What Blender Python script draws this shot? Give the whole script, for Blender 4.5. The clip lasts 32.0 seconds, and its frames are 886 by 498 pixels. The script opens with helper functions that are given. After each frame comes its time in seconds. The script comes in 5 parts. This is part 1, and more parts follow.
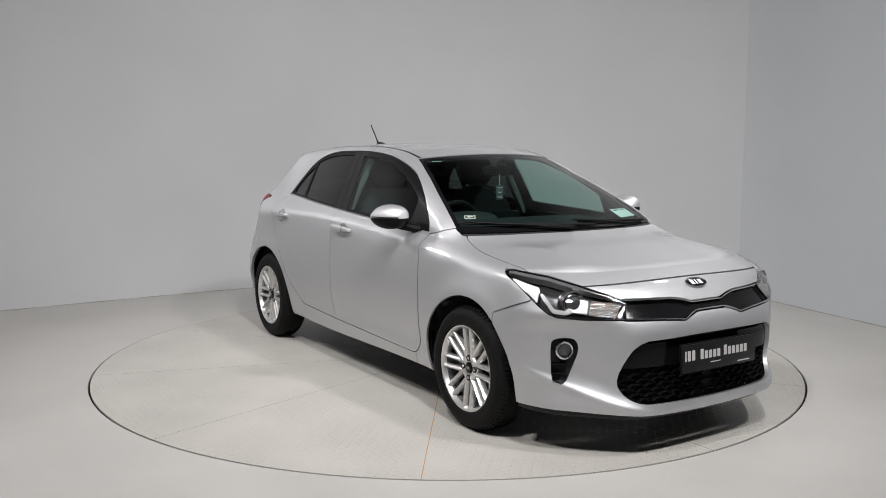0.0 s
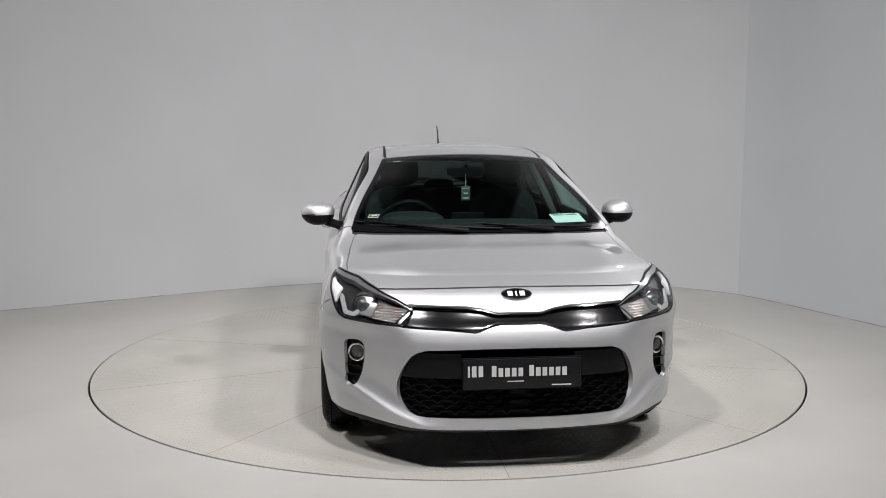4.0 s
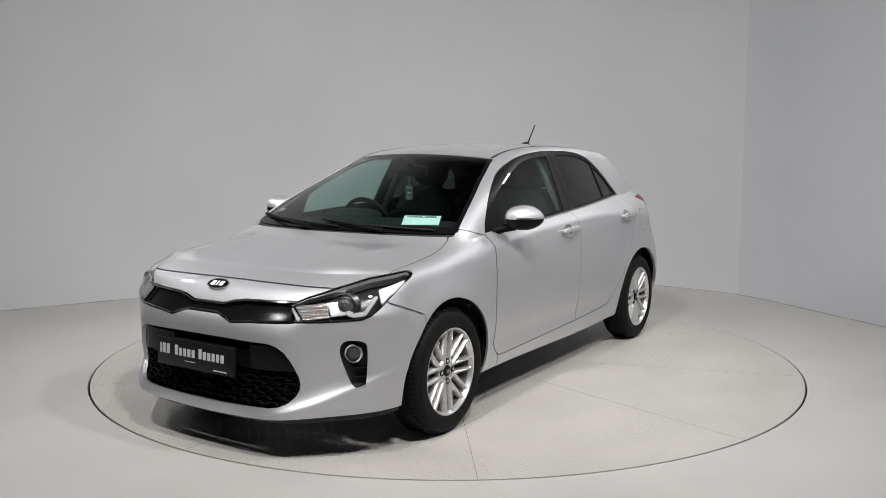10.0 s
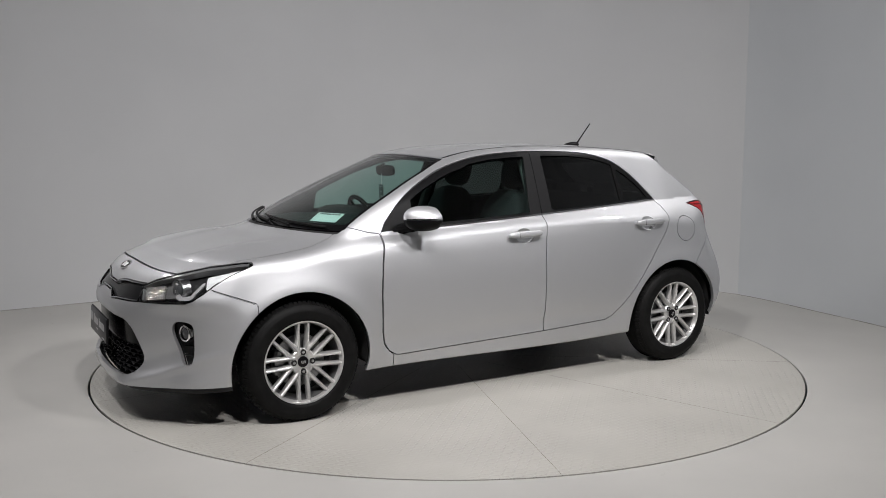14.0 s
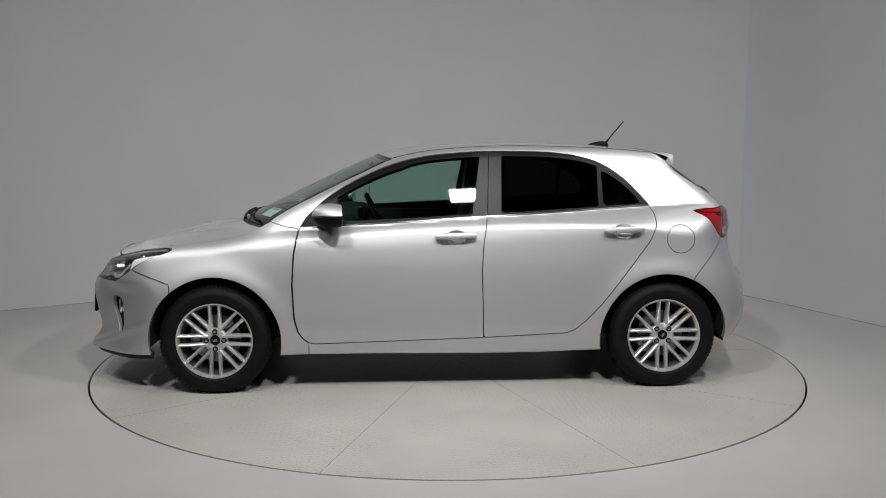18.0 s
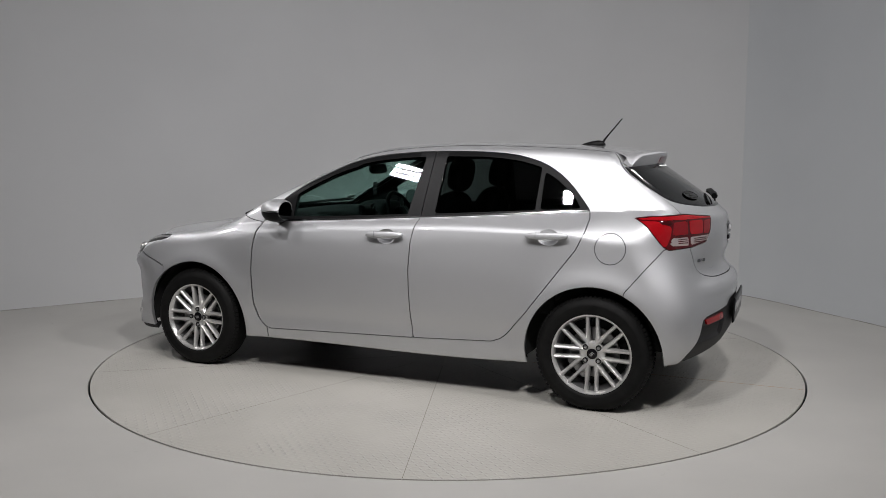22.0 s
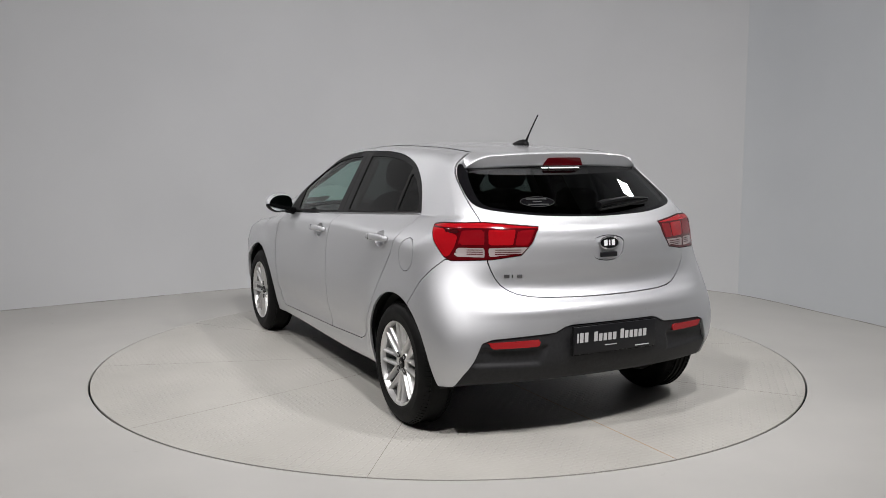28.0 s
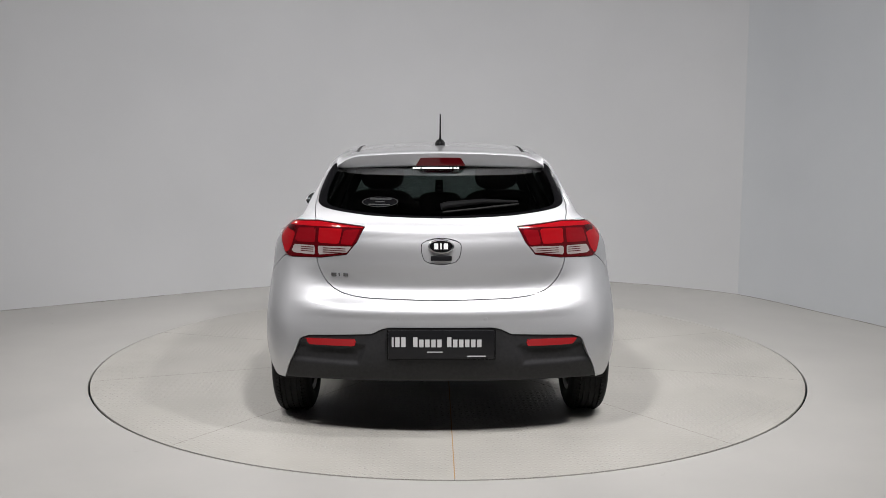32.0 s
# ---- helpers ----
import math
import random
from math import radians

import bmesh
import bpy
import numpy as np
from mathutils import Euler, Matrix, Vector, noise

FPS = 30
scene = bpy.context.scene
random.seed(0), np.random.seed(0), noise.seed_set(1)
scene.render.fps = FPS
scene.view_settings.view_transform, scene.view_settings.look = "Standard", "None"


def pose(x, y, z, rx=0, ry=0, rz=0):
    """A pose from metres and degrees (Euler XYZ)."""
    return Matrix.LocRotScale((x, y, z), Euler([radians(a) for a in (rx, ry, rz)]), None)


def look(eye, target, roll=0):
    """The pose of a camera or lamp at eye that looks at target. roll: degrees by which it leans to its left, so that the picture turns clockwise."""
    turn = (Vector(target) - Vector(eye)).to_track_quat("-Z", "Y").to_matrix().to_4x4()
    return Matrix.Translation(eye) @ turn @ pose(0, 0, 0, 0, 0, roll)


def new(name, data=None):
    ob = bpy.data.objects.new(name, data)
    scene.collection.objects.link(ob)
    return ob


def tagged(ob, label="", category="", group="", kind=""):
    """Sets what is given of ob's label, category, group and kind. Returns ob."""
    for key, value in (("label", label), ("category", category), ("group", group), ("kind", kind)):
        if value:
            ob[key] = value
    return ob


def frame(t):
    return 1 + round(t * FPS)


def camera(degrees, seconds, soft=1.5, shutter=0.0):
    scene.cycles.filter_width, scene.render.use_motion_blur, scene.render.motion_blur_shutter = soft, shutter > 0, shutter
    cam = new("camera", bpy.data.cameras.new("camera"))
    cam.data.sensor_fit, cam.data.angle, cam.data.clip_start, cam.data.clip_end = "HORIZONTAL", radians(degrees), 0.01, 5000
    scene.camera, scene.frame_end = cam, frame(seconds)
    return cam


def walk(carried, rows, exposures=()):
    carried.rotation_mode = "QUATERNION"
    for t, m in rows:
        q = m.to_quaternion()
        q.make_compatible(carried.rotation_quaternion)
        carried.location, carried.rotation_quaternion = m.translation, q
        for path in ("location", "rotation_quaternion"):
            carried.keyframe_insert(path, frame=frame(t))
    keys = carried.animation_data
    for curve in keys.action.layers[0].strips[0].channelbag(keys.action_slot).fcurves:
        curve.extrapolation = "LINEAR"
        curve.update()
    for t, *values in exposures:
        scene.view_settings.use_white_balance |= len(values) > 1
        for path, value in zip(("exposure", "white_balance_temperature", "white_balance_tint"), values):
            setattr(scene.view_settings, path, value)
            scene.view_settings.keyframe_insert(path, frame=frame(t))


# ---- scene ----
# ---------------------------------------------------------------- camera
# The camera stands still; the turntable brings the car round.
SECONDS = 32.0
cam = camera(54.43, SECONDS, soft=0.5)
EYE, PITCH, YAW, ROLL = (0.0, -5.753, 1.387), 6.633, 0.277, 0.064
STAND = Matrix.Translation(EYE) @ pose(0, 0, 0, 90 - PITCH, 0, YAW) @ pose(0, 0, 0, 0, 0, ROLL)
walk(cam, [(0.0, STAND), (SECONDS, STAND)], exposures=[(0.0, 0.0), (6.0, 0.05), (9.0, 0.0), (12.0, 0.03), (13.0, -0.12), (17.0, -0.52), (19.0, -0.52), (24.0, -0.53), (25.0, -0.15), (28.0, -0.08), (SECONDS, 0.0)])

# The turn of the table in degrees at some seconds.
TURN_T = [0, 2, 6, 9, 13, 19, 23, 28, 32]
TURN_A = [-55.77, -69.04, -95.31, -114.99, -141.62, -181.81, -208.49, -241.66, -268.13]
CAR_ON_TABLE = pose(0.087, 0.0537, 0.0, 0, 0, -0.98)


def turn(t):
    return float(np.interp(t, TURN_T, TURN_A))


# ---------------------------------------------------------------- light
world = bpy.data.worlds.new("world")
scene.world = world
world.use_nodes = True
world.node_tree.nodes["Background"].inputs[0].default_value = (0.55, 0.6, 0.65, 1)
world.node_tree.nodes["Background"].inputs[1].default_value = 0.05


def panel_lamp(name, eye, target, size, watts, spread, colour=(1.0, 0.975, 0.98)):
    """A floodlight whose face is three level rows of diodes."""
    data = bpy.data.lights.new(name, "AREA")
    data.shape, data.size, data.size_y, data.energy, data.color = "RECTANGLE", size[0], size[1], watts, colour
    data.spread = radians(spread)
    data.use_nodes = True
    t = data.node_tree
    geo, sep, rows_, cell, on = (t.nodes.new(k) for k in ("ShaderNodeNewGeometry", "ShaderNodeSeparateXYZ", "ShaderNodeMath", "ShaderNodeMath", "ShaderNodeMath"))
    rows_.operation, rows_.inputs[1].default_value = "MULTIPLY", 3.0
    cell.operation = "FRACT"
    on.operation, on.inputs[1].default_value, on.inputs[2].default_value = "COMPARE", 0.5, 0.36
    t.links.new(geo.outputs["Parametric"], sep.inputs[0])
    t.links.new(sep.outputs["Y"], rows_.inputs[0])
    t.links.new(rows_.outputs[0], cell.inputs[0])
    t.links.new(cell.outputs[0], on.inputs[0])
    t.links.new(on.outputs[0], t.nodes["Emission"].inputs["Strength"])
    ob = new(name, data)
    ob.matrix_world = look(eye, target)
    return ob


# Floodlights on a ring above the turntable: (bearing in degrees, distance, height, watts, how far past the middle it is aimed, spread).
for bearing, far, high, watts, past, spread in ((-46, 5.0, 5.5, 90.0, 0.6, 88), (-79, 5.0, 5.5, 138.0, 0.4, 94), (-109, 5.0, 5.5, 116.0, 0.4, 94), (-144, 5.0, 5.5, 30.0, 0.6, 88),
                                                (170, 4.3, 3.7, 19.0, 0.0, 82), (19, 2.9, 3.4, 11.0, 0.0, 82)):
    a = radians(bearing)
    panel_lamp("studio_light", (far * math.cos(a), far * math.sin(a), high), (-past * math.cos(a), -past * math.sin(a), 0.5), (0.085 * far, 0.066 * far), watts, spread)
# ---------------------------------------------------------------- materials
def material(name, colour, rough=0.5, metal=0.0, **more):
    m = bpy.data.materials.new(name)
    m.use_nodes = True
    b = m.node_tree.nodes["Principled BSDF"]
    b.inputs["Base Color"].default_value = (*colour, 1)
    b.inputs["Roughness"].default_value = rough
    b.inputs["Metallic"].default_value = metal
    for k, val in more.items():
        b.inputs[k.replace("_", " ")].default_value = val
    return m


def node(m, kind, **values):
    n = m.node_tree.nodes.new(kind)
    for k, val in values.items():
        n.inputs[k].default_value = val
    return n


def link(m, a, b):
    m.node_tree.links.new(a, b)


def varied(m, colour_a, colour_b, scale, bump=0.0, bump_scale=200.0, detail=6.0, distance=0.002):
    """Two tones mixed by noise, and fine relief."""
    b = m.node_tree.nodes["Principled BSDF"]
    co = node(m, "ShaderNodeTexCoord")
    n1 = node(m, "ShaderNodeTexNoise", Scale=scale, Detail=detail)
    link(m, co.outputs["Object"], n1.inputs["Vector"])
    ramp = m.node_tree.nodes.new("ShaderNodeValToRGB")
    ramp.color_ramp.elements[0].position, ramp.color_ramp.elements[1].position = 0.3, 0.7
    ramp.color_ramp.elements[0].color = (*colour_a, 1)
    ramp.color_ramp.elements[1].color = (*colour_b, 1)
    link(m, n1.outputs["Fac"], ramp.inputs["Fac"])
    link(m, ramp.outputs["Color"], b.inputs["Base Color"])
    if bump:
        n2 = node(m, "ShaderNodeTexNoise", Scale=bump_scale, Detail=4.0)
        link(m, co.outputs["Object"], n2.inputs["Vector"])
        bp = node(m, "ShaderNodeBump", Strength=bump, Distance=distance)
        link(m, n2.outputs["Fac"], bp.inputs["Height"])
        link(m, bp.outputs["Normal"], b.inputs["Normal"])
    return m


def pane(name, tint, rough=0.01, spec=0.06):
    """Thin tinted glass: see-through with a mirror gloss that grows at a slant."""
    m = bpy.data.materials.new(name)
    m.use_nodes = True
    t = m.node_tree
    t.nodes.remove(t.nodes["Principled BSDF"])
    clear = node(m, "ShaderNodeBsdfTransparent", Color=(*tint, 1))
    gloss = node(m, "ShaderNodeBsdfGlossy", Color=(1, 1, 1, 1), Roughness=rough)
    lw = node(m, "ShaderNodeLayerWeight", Blend=0.5)
    p5 = node(m, "ShaderNodeMath")
    p5.operation, p5.inputs[1].default_value = "POWER", 5.0
    ma = node(m, "ShaderNodeMath")
    ma.operation, ma.inputs[1].default_value, ma.inputs[2].default_value = "MULTIPLY_ADD", 0.92, spec
    link(m, lw.outputs["Facing"], p5.inputs[0])
    link(m, p5.outputs[0], ma.inputs[0])
    mix = node(m, "ShaderNodeMixShader")
    link(m, ma.outputs[0], mix.inputs[0])
    link(m, clear.outputs[0], mix.inputs[1])
    link(m, gloss.outputs[0], mix.inputs[2])
    link(m, mix.outputs[0], t.nodes["Material Output"].inputs["Surface"])
    return m


SILVER = varied(material("silver_paint", (0.58, 0.58, 0.59), 0.58, 1.0, Coat_Weight=1.0, Coat_Roughness=0.03), (0.49, 0.495, 0.507), (0.565, 0.57, 0.583), 420, 0.02, 900, detail=2.0, distance=0.0004)
BLACK_GLOSS = material("gloss_black_plastic", (0.004, 0.004, 0.0045), 0.16, Specular_IOR_Level=0.18)
BLACK_TRIM = material("black_trim", (0.005, 0.005, 0.0053), 0.4, Specular_IOR_Level=0.07)
BLACK_PLASTIC = varied(material("grained_black_plastic", (0.03, 0.03, 0.032), 0.6, Specular_IOR_Level=0.3), (0.010, 0.010, 0.011), (0.016, 0.016, 0.017), 60, 0.3, 500, distance=0.0005)
DARK = material("dark_cavity", (0.006, 0.006, 0.006), 0.8)
RUBBER = varied(material("tyre_rubber", (0.008, 0.008, 0.008), 0.6, Specular_IOR_Level=0.12), (0.003, 0.003, 0.003), (0.0065, 0.0065, 0.0063), 25, 0.2, 300)
ALLOY = material("alloy_paint", (0.58, 0.575, 0.565), 0.30, 0.75)
CHROME = material("chrome", (0.85, 0.85, 0.86), 0.06, 1.0)
GLASS = pane("green_tinted_glass", (0.54, 0.70, 0.66), spec=0.045)
PRIVACY = pane("privacy_glass", (0.08, 0.084, 0.084), spec=0.045)
CLEAR = pane("clear_lens", (0.92, 0.93, 0.93))
WALL = varied(material("wall_paint", (0.6, 0.6, 0.6), 0.75), (0.395, 0.400, 0.404), (0.425, 0.430, 0.434), 0.8, 0.06, 60)
FLOOR = varied(material("floor_paint", (0.6, 0.58, 0.54), 0.42), (0.355, 0.348, 0.330), (0.40, 0.392, 0.371), 1.3, 0.05, 40)
PLATE = varied(material("tread_plate_paint", (0.6, 0.58, 0.54), 0.42), (0.335, 0.325, 0.297), (0.40, 0.388, 0.358), 1.6, 0.05, 60)
CEIL = material("ceiling_paint", (0.07, 0.07, 0.072), 0.85)
PILLAR = material("pillar_film", (0.012, 0.012, 0.0125), 0.35, Specular_IOR_Level=0.1)
CHROME_DARK = material("satin_black_chrome", (0.22, 0.22, 0.23), 0.25, 1.0)
CHROME_SOFT = material("satin_chrome", (0.5, 0.5, 0.51), 0.25, 1.0)
LAMP_DARK = material("lamp_housing", (0.02, 0.02, 0.021), 0.3)
RED_LENS = material("dark_red_lens", (0.055, 0.0015, 0.003), 0.07)
RED_DARK = material("smoked_red_lens", (0.035, 0.002, 0.003), 0.08)
RED_MID = material("deep_red_lens", (0.15, 0.003, 0.006), 0.07)
RED_BRIGHT = material("red_lens", (0.24, 0.004, 0.007), 0.06)
TAIL_CLEAR = material("clear_ribbed_lens", (0.25, 0.22, 0.215), 0.12)
CABIN_DARK = material("cabin_dark", (0.012, 0.012, 0.0125), 0.75, Specular_IOR_Level=0.3)
LIGHT_GREY = material("light_print", (0.42, 0.42, 0.42), 0.5)
WHITE = material("white_paper", (0.75, 0.77, 0.76), 0.6)
PLATE_BLACK = material("plate_black", (0.008, 0.008, 0.009), 0.3, Specular_IOR_Level=0.25)
SEAT = varied(material("seat_cloth", (0.02, 0.02, 0.021), 0.9), (0.016, 0.016, 0.017), (0.028, 0.028, 0.03), 40, 0.4, 900)
CABIN_GREY = material("cabin_grey", (0.22, 0.22, 0.21), 0.7)
MIRROR = material("mirror_glass", (0.22, 0.24, 0.24), 0.02, 1.0)
LENS_DARK = material("lens_dark", (0.07, 0.07, 0.073), 0.03, 0.4)
PROJECTOR = material("projector_glass", (0.10, 0.105, 0.11), 0.06, 0.5)
BADGE_BRIGHT = material("badge_silver", (0.72, 0.72, 0.73), 0.35, 0.2)
CARD = material("dark_card", (0.05, 0.052, 0.054), 0.4)
REFLECTOR_RED = material("red_reflector", (0.24, 0.01, 0.012), 0.15)
SEAM = material("dirty_seam", (0.17, 0.15, 0.125), 0.8)
RUST = material("rusty_seam", (0.36, 0.22, 0.10), 0.8)
BRAKE_DISC = material("brake_disc", (0.25, 0.25, 0.25), 0.35, 0.9)


def tread(m, cell):
    """Raised lugs of tread plate, crossing each other, as relief."""
    b = m.node_tree.nodes["Principled BSDF"]
    co = node(m, "ShaderNodeTexCoord")
    heights = []
    for shift, a, c in ((0.0, 0.40, 0.13), (0.5, 0.13, 0.40)):
        mp = node(m, "ShaderNodeMapping", Location=(shift, shift, 0), Rotation=(0, 0, radians(45)), Scale=(1 / cell, 1 / cell, 1))
        mp.vector_type = "POINT"
        link(m, co.outputs["Object"], mp.inputs["Vector"])
        fr = node(m, "ShaderNodeVectorMath")
        fr.operation = "FRACTION"
        link(m, mp.outputs[0], fr.inputs[0])
        sub = node(m, "ShaderNodeVectorMath")
        sub.operation = "SUBTRACT"
        sub.inputs[1].default_value = (0.5, 0.5, 0)
        link(m, fr.outputs[0], sub.inputs[0])
        sc = node(m, "ShaderNodeVectorMath")
        sc.operation = "MULTIPLY"
        sc.inputs[1].default_value = (1 / a, 1 / c, 0)
        link(m, sub.outputs[0], sc.inputs[0])
        ln = node(m, "ShaderNodeVectorMath")
        ln.operation = "LENGTH"
        link(m, sc.outputs[0], ln.inputs[0])
        mr = node(m, "ShaderNodeMapRange")
        mr.inputs[1].default_value, mr.inputs[2].default_value, mr.inputs[3].default_value, mr.inputs[4].default_value = 0.55, 1.0, 1.0, 0.0
        link(m, ln.outputs["Value"], mr.inputs[0])
        heights.append(mr.outputs[0])
    mx = node(m, "ShaderNodeMath")
    mx.operation = "MAXIMUM"
    link(m, heights[0], mx.inputs[0])
    link(m, heights[1], mx.inputs[1])
    worn = node(m, "ShaderNodeTexNoise", Scale=1.9, Detail=3.0)
    link(m, co.outputs["Object"], worn.inputs["Vector"])
    left = node(m, "ShaderNodeMapRange")
    left.inputs[1].default_value, left.inputs[2].default_value, left.inputs[3].default_value, left.inputs[4].default_value = 0.42, 0.62, 0.12, 1.0
    link(m, worn.outputs["Fac"], left.inputs[0])
    height = node(m, "ShaderNodeMath")
    height.operation = "MULTIPLY"
    link(m, mx.outputs[0], height.inputs[0])
    link(m, left.outputs[0], height.inputs[1])
    bp = node(m, "ShaderNodeBump", Strength=0.9, Distance=0.003)
    link(m, height.outputs[0], bp.inputs["Height"])
    link(m, bp.outputs["Normal"], b.inputs["Normal"])


def scuffed(m, scale, dark):
    """Sparse darker specks and scrapes over the base colour."""
    b = m.node_tree.nodes["Principled BSDF"]
    base = b.inputs["Base Color"].links[0].from_socket
    co = node(m, "ShaderNodeTexCoord")
    n1 = node(m, "ShaderNodeTexNoise", Scale=scale, Detail=8.0, Roughness=0.7, Distortion=1.5)
    link(m, co.outputs["Object"], n1.inputs["Vector"])
    ramp = m.node_tree.nodes.new("ShaderNodeValToRGB")
    ramp.color_ramp.elements[0].position, ramp.color_ramp.elements[1].position = 0.66, 0.74
    ramp.color_ramp.elements[0].color = (1, 1, 1, 1)
    ramp.color_ramp.elements[1].color = (dark, dark, dark * 0.97, 1)
    link(m, n1.outputs["Fac"], ramp.inputs["Fac"])
    mix = m.node_tree.nodes.new("ShaderNodeMixRGB")
    mix.blend_type, mix.inputs[0].default_value = "MULTIPLY", 1.0
    link(m, base, mix.inputs[1])
    link(m, ramp.outputs["Color"], mix.inputs[2])
    link(m, mix.outputs[0], b.inputs["Base Color"])


scuffed(FLOOR, 5.0, 0.82)
scuffed(PLATE, 7.0, 0.80)
tread(PLATE, 0.046)
TRANSFER = material("grey_transfer", (0.030, 0.031, 0.031), 0.8, Specular_IOR_Level=0.1)
LAMP_GREY = material("lamp_grey", (0.30, 0.30, 0.305), 0.28, 0.7)
WHEEL_DARK = material("wheel_barrel", (0.22, 0.22, 0.22), 0.4, 0.8)
SILL_CHROME = material("sill_chrome", (0.50, 0.50, 0.51), 0.12, 1.0)
LAMP_REFLECT = material("lamp_reflector", (0.3, 0.297, 0.294), 0.3, 0.7)
WHITE_GUIDE = material("white_guide", (0.34, 0.34, 0.345), 0.3)
STICKER_RED = material("sticker_red", (0.35, 0.06, 0.05), 0.4)
LAMP_RIBBED = material("ribbed_reflector", (0.55, 0.54, 0.53), 0.22, 0.75)


def ribbed(m, per_metre, tint):
    """Level flutes as relief, with a second tint in patches."""
    b = m.node_tree.nodes["Principled BSDF"]
    co = node(m, "ShaderNodeTexCoord")
    wave = node(m, "ShaderNodeTexWave", Scale=per_metre / 3.18, Distortion=0.0)
    wave.bands_direction = "Z"
    link(m, co.outputs["Object"], wave.inputs["Vector"])
    bp = node(m, "ShaderNodeBump", Strength=0.9, Distance=0.004)
    link(m, wave.outputs["Fac"], bp.inputs["Height"])
    link(m, bp.outputs["Normal"], b.inputs["Normal"])
    n1 = node(m, "ShaderNodeTexNoise", Scale=22.0, Detail=2.0)
    link(m, co.outputs["Object"], n1.inputs["Vector"])
    ramp = m.node_tree.nodes.new("ShaderNodeValToRGB")
    ramp.color_ramp.elements[0].position, ramp.color_ramp.elements[1].position = 0.45, 0.62
    ramp.color_ramp.elements[0].color = b.inputs["Base Color"].default_value[:]
    ramp.color_ramp.elements[1].color = (*tint, 1)
    link(m, n1.outputs["Fac"], ramp.inputs["Fac"])
    link(m, ramp.outputs["Color"], b.inputs["Base Color"])


ribbed(LAMP_RIBBED, 95.0, (0.50, 0.40, 0.35))
LAMP_SIDE = material("lamp_side_reflector", (0.70, 0.70, 0.71), 0.45)
# The wall paint again for the east wall, cool daylight mixed into its colour.
WALL_COOL_LIT = varied(material("wall_paint_cool_lit", (0.6, 0.6, 0.6), 0.75), (0.395, 0.411, 0.424), (0.428, 0.444, 0.457), 0.8, 0.06, 60)
# ---------------------------------------------------------------- mesh helpers
def mesh_from(name, verts, faces, mat, smooth=False, normals=None):
    me = bpy.data.meshes.new(name)
    me.from_pydata([tuple(map(float, p)) for p in verts], [], [tuple(map(int, q)) for q in faces])
    if mat:
        me.materials.append(mat)
    if smooth:
        me.polygons.foreach_set("use_smooth", [True] * len(me.polygons))
    me.update()
    if normals is not None:
        me.normals_split_custom_set_from_vertices([tuple(map(float, q)) for q in normals])
    return me


def from_bm(name, bm, mat, smooth=True, angle=35):
    bmesh.ops.recalc_face_normals(bm, faces=bm.faces)
    me = bpy.data.meshes.new(name)
    for f in bm.faces:
        f.smooth = smooth
    for e in bm.edges:
        if len(e.link_faces) == 2 and e.calc_face_angle(0) > radians(angle):
            e.smooth = False
    bm.to_mesh(me)
    bm.free()
    if mat:
        me.materials.append(mat)
    return me


def under(ob, parent, label=""):
    ob.parent = parent
    return tagged(ob, label=label)


def part(name, bm, mat, parent, label="", m=None, smooth=True, angle=35):
    ob = new(name, from_bm(name, bm, mat, smooth, angle))
    if m is not None:
        ob.matrix_basis = m
    return under(ob, parent, label)


def box_bm(sx, sy, sz, bevel=0.0, segs=2, at=(0, 0, 0)):
    bm = bmesh.new()
    bmesh.ops.create_cube(bm, size=1.0, matrix=Matrix.Translation(at) @ Matrix.Diagonal((sx, sy, sz, 1)))
    if bevel:
        bmesh.ops.bevel(bm, geom=bm.edges[:], offset=bevel, segments=segs, profile=0.5, affect="EDGES")
    return bm


def lathe_bm(profile, steps, axis="y", closed=False):
    """Turns (radius, along) pairs round an axis."""
    bm = bmesh.new()
    rings = []
    for k in range(steps):
        a = 2 * math.pi * k / steps
        ring = []
        for r, h in profile:
            c, s = r * math.cos(a), r * math.sin(a)
            ring.append(bm.verts.new((c, h, s) if axis == "y" else (c, s, h) if axis == "z" else (h, c, s)))
        rings.append(ring)
    n = len(profile)
    for k in range(steps):
        a, b = rings[k], rings[(k + 1) % steps]
        for j in range(n if closed else n - 1):
            bm.faces.new((a[j], a[(j + 1) % n], b[(j + 1) % n], b[j]))
    bmesh.ops.remove_doubles(bm, verts=bm.verts, dist=1e-5)
    return bm


def spline(knots, values, x):
    """Smooth monotone-ish cubic through a few knots (Catmull-Rom slopes), flat outside."""
    k, q = np.asarray(knots, float), np.asarray(values, float)
    x = np.clip(np.asarray(x, float), k[0], k[-1])
    h, d = np.diff(k), np.diff(q) / np.diff(k)
    m = np.empty(len(k))
    m[0], m[-1] = d[0], d[-1]
    m[1:-1] = (d[:-1] * h[1:] + d[1:] * h[:-1]) / (h[:-1] + h[1:])
    i = np.clip(np.searchsorted(k, x) - 1, 0, len(h) - 1)
    t = (x - k[i]) / h[i]
    return (q[i] * (1 + 2 * t) * (1 - t) ** 2 + q[i + 1] * t * t * (3 - 2 * t)
            + h[i] * (m[i] * t * (1 - t) ** 2 - m[i + 1] * t * t * (1 - t)))


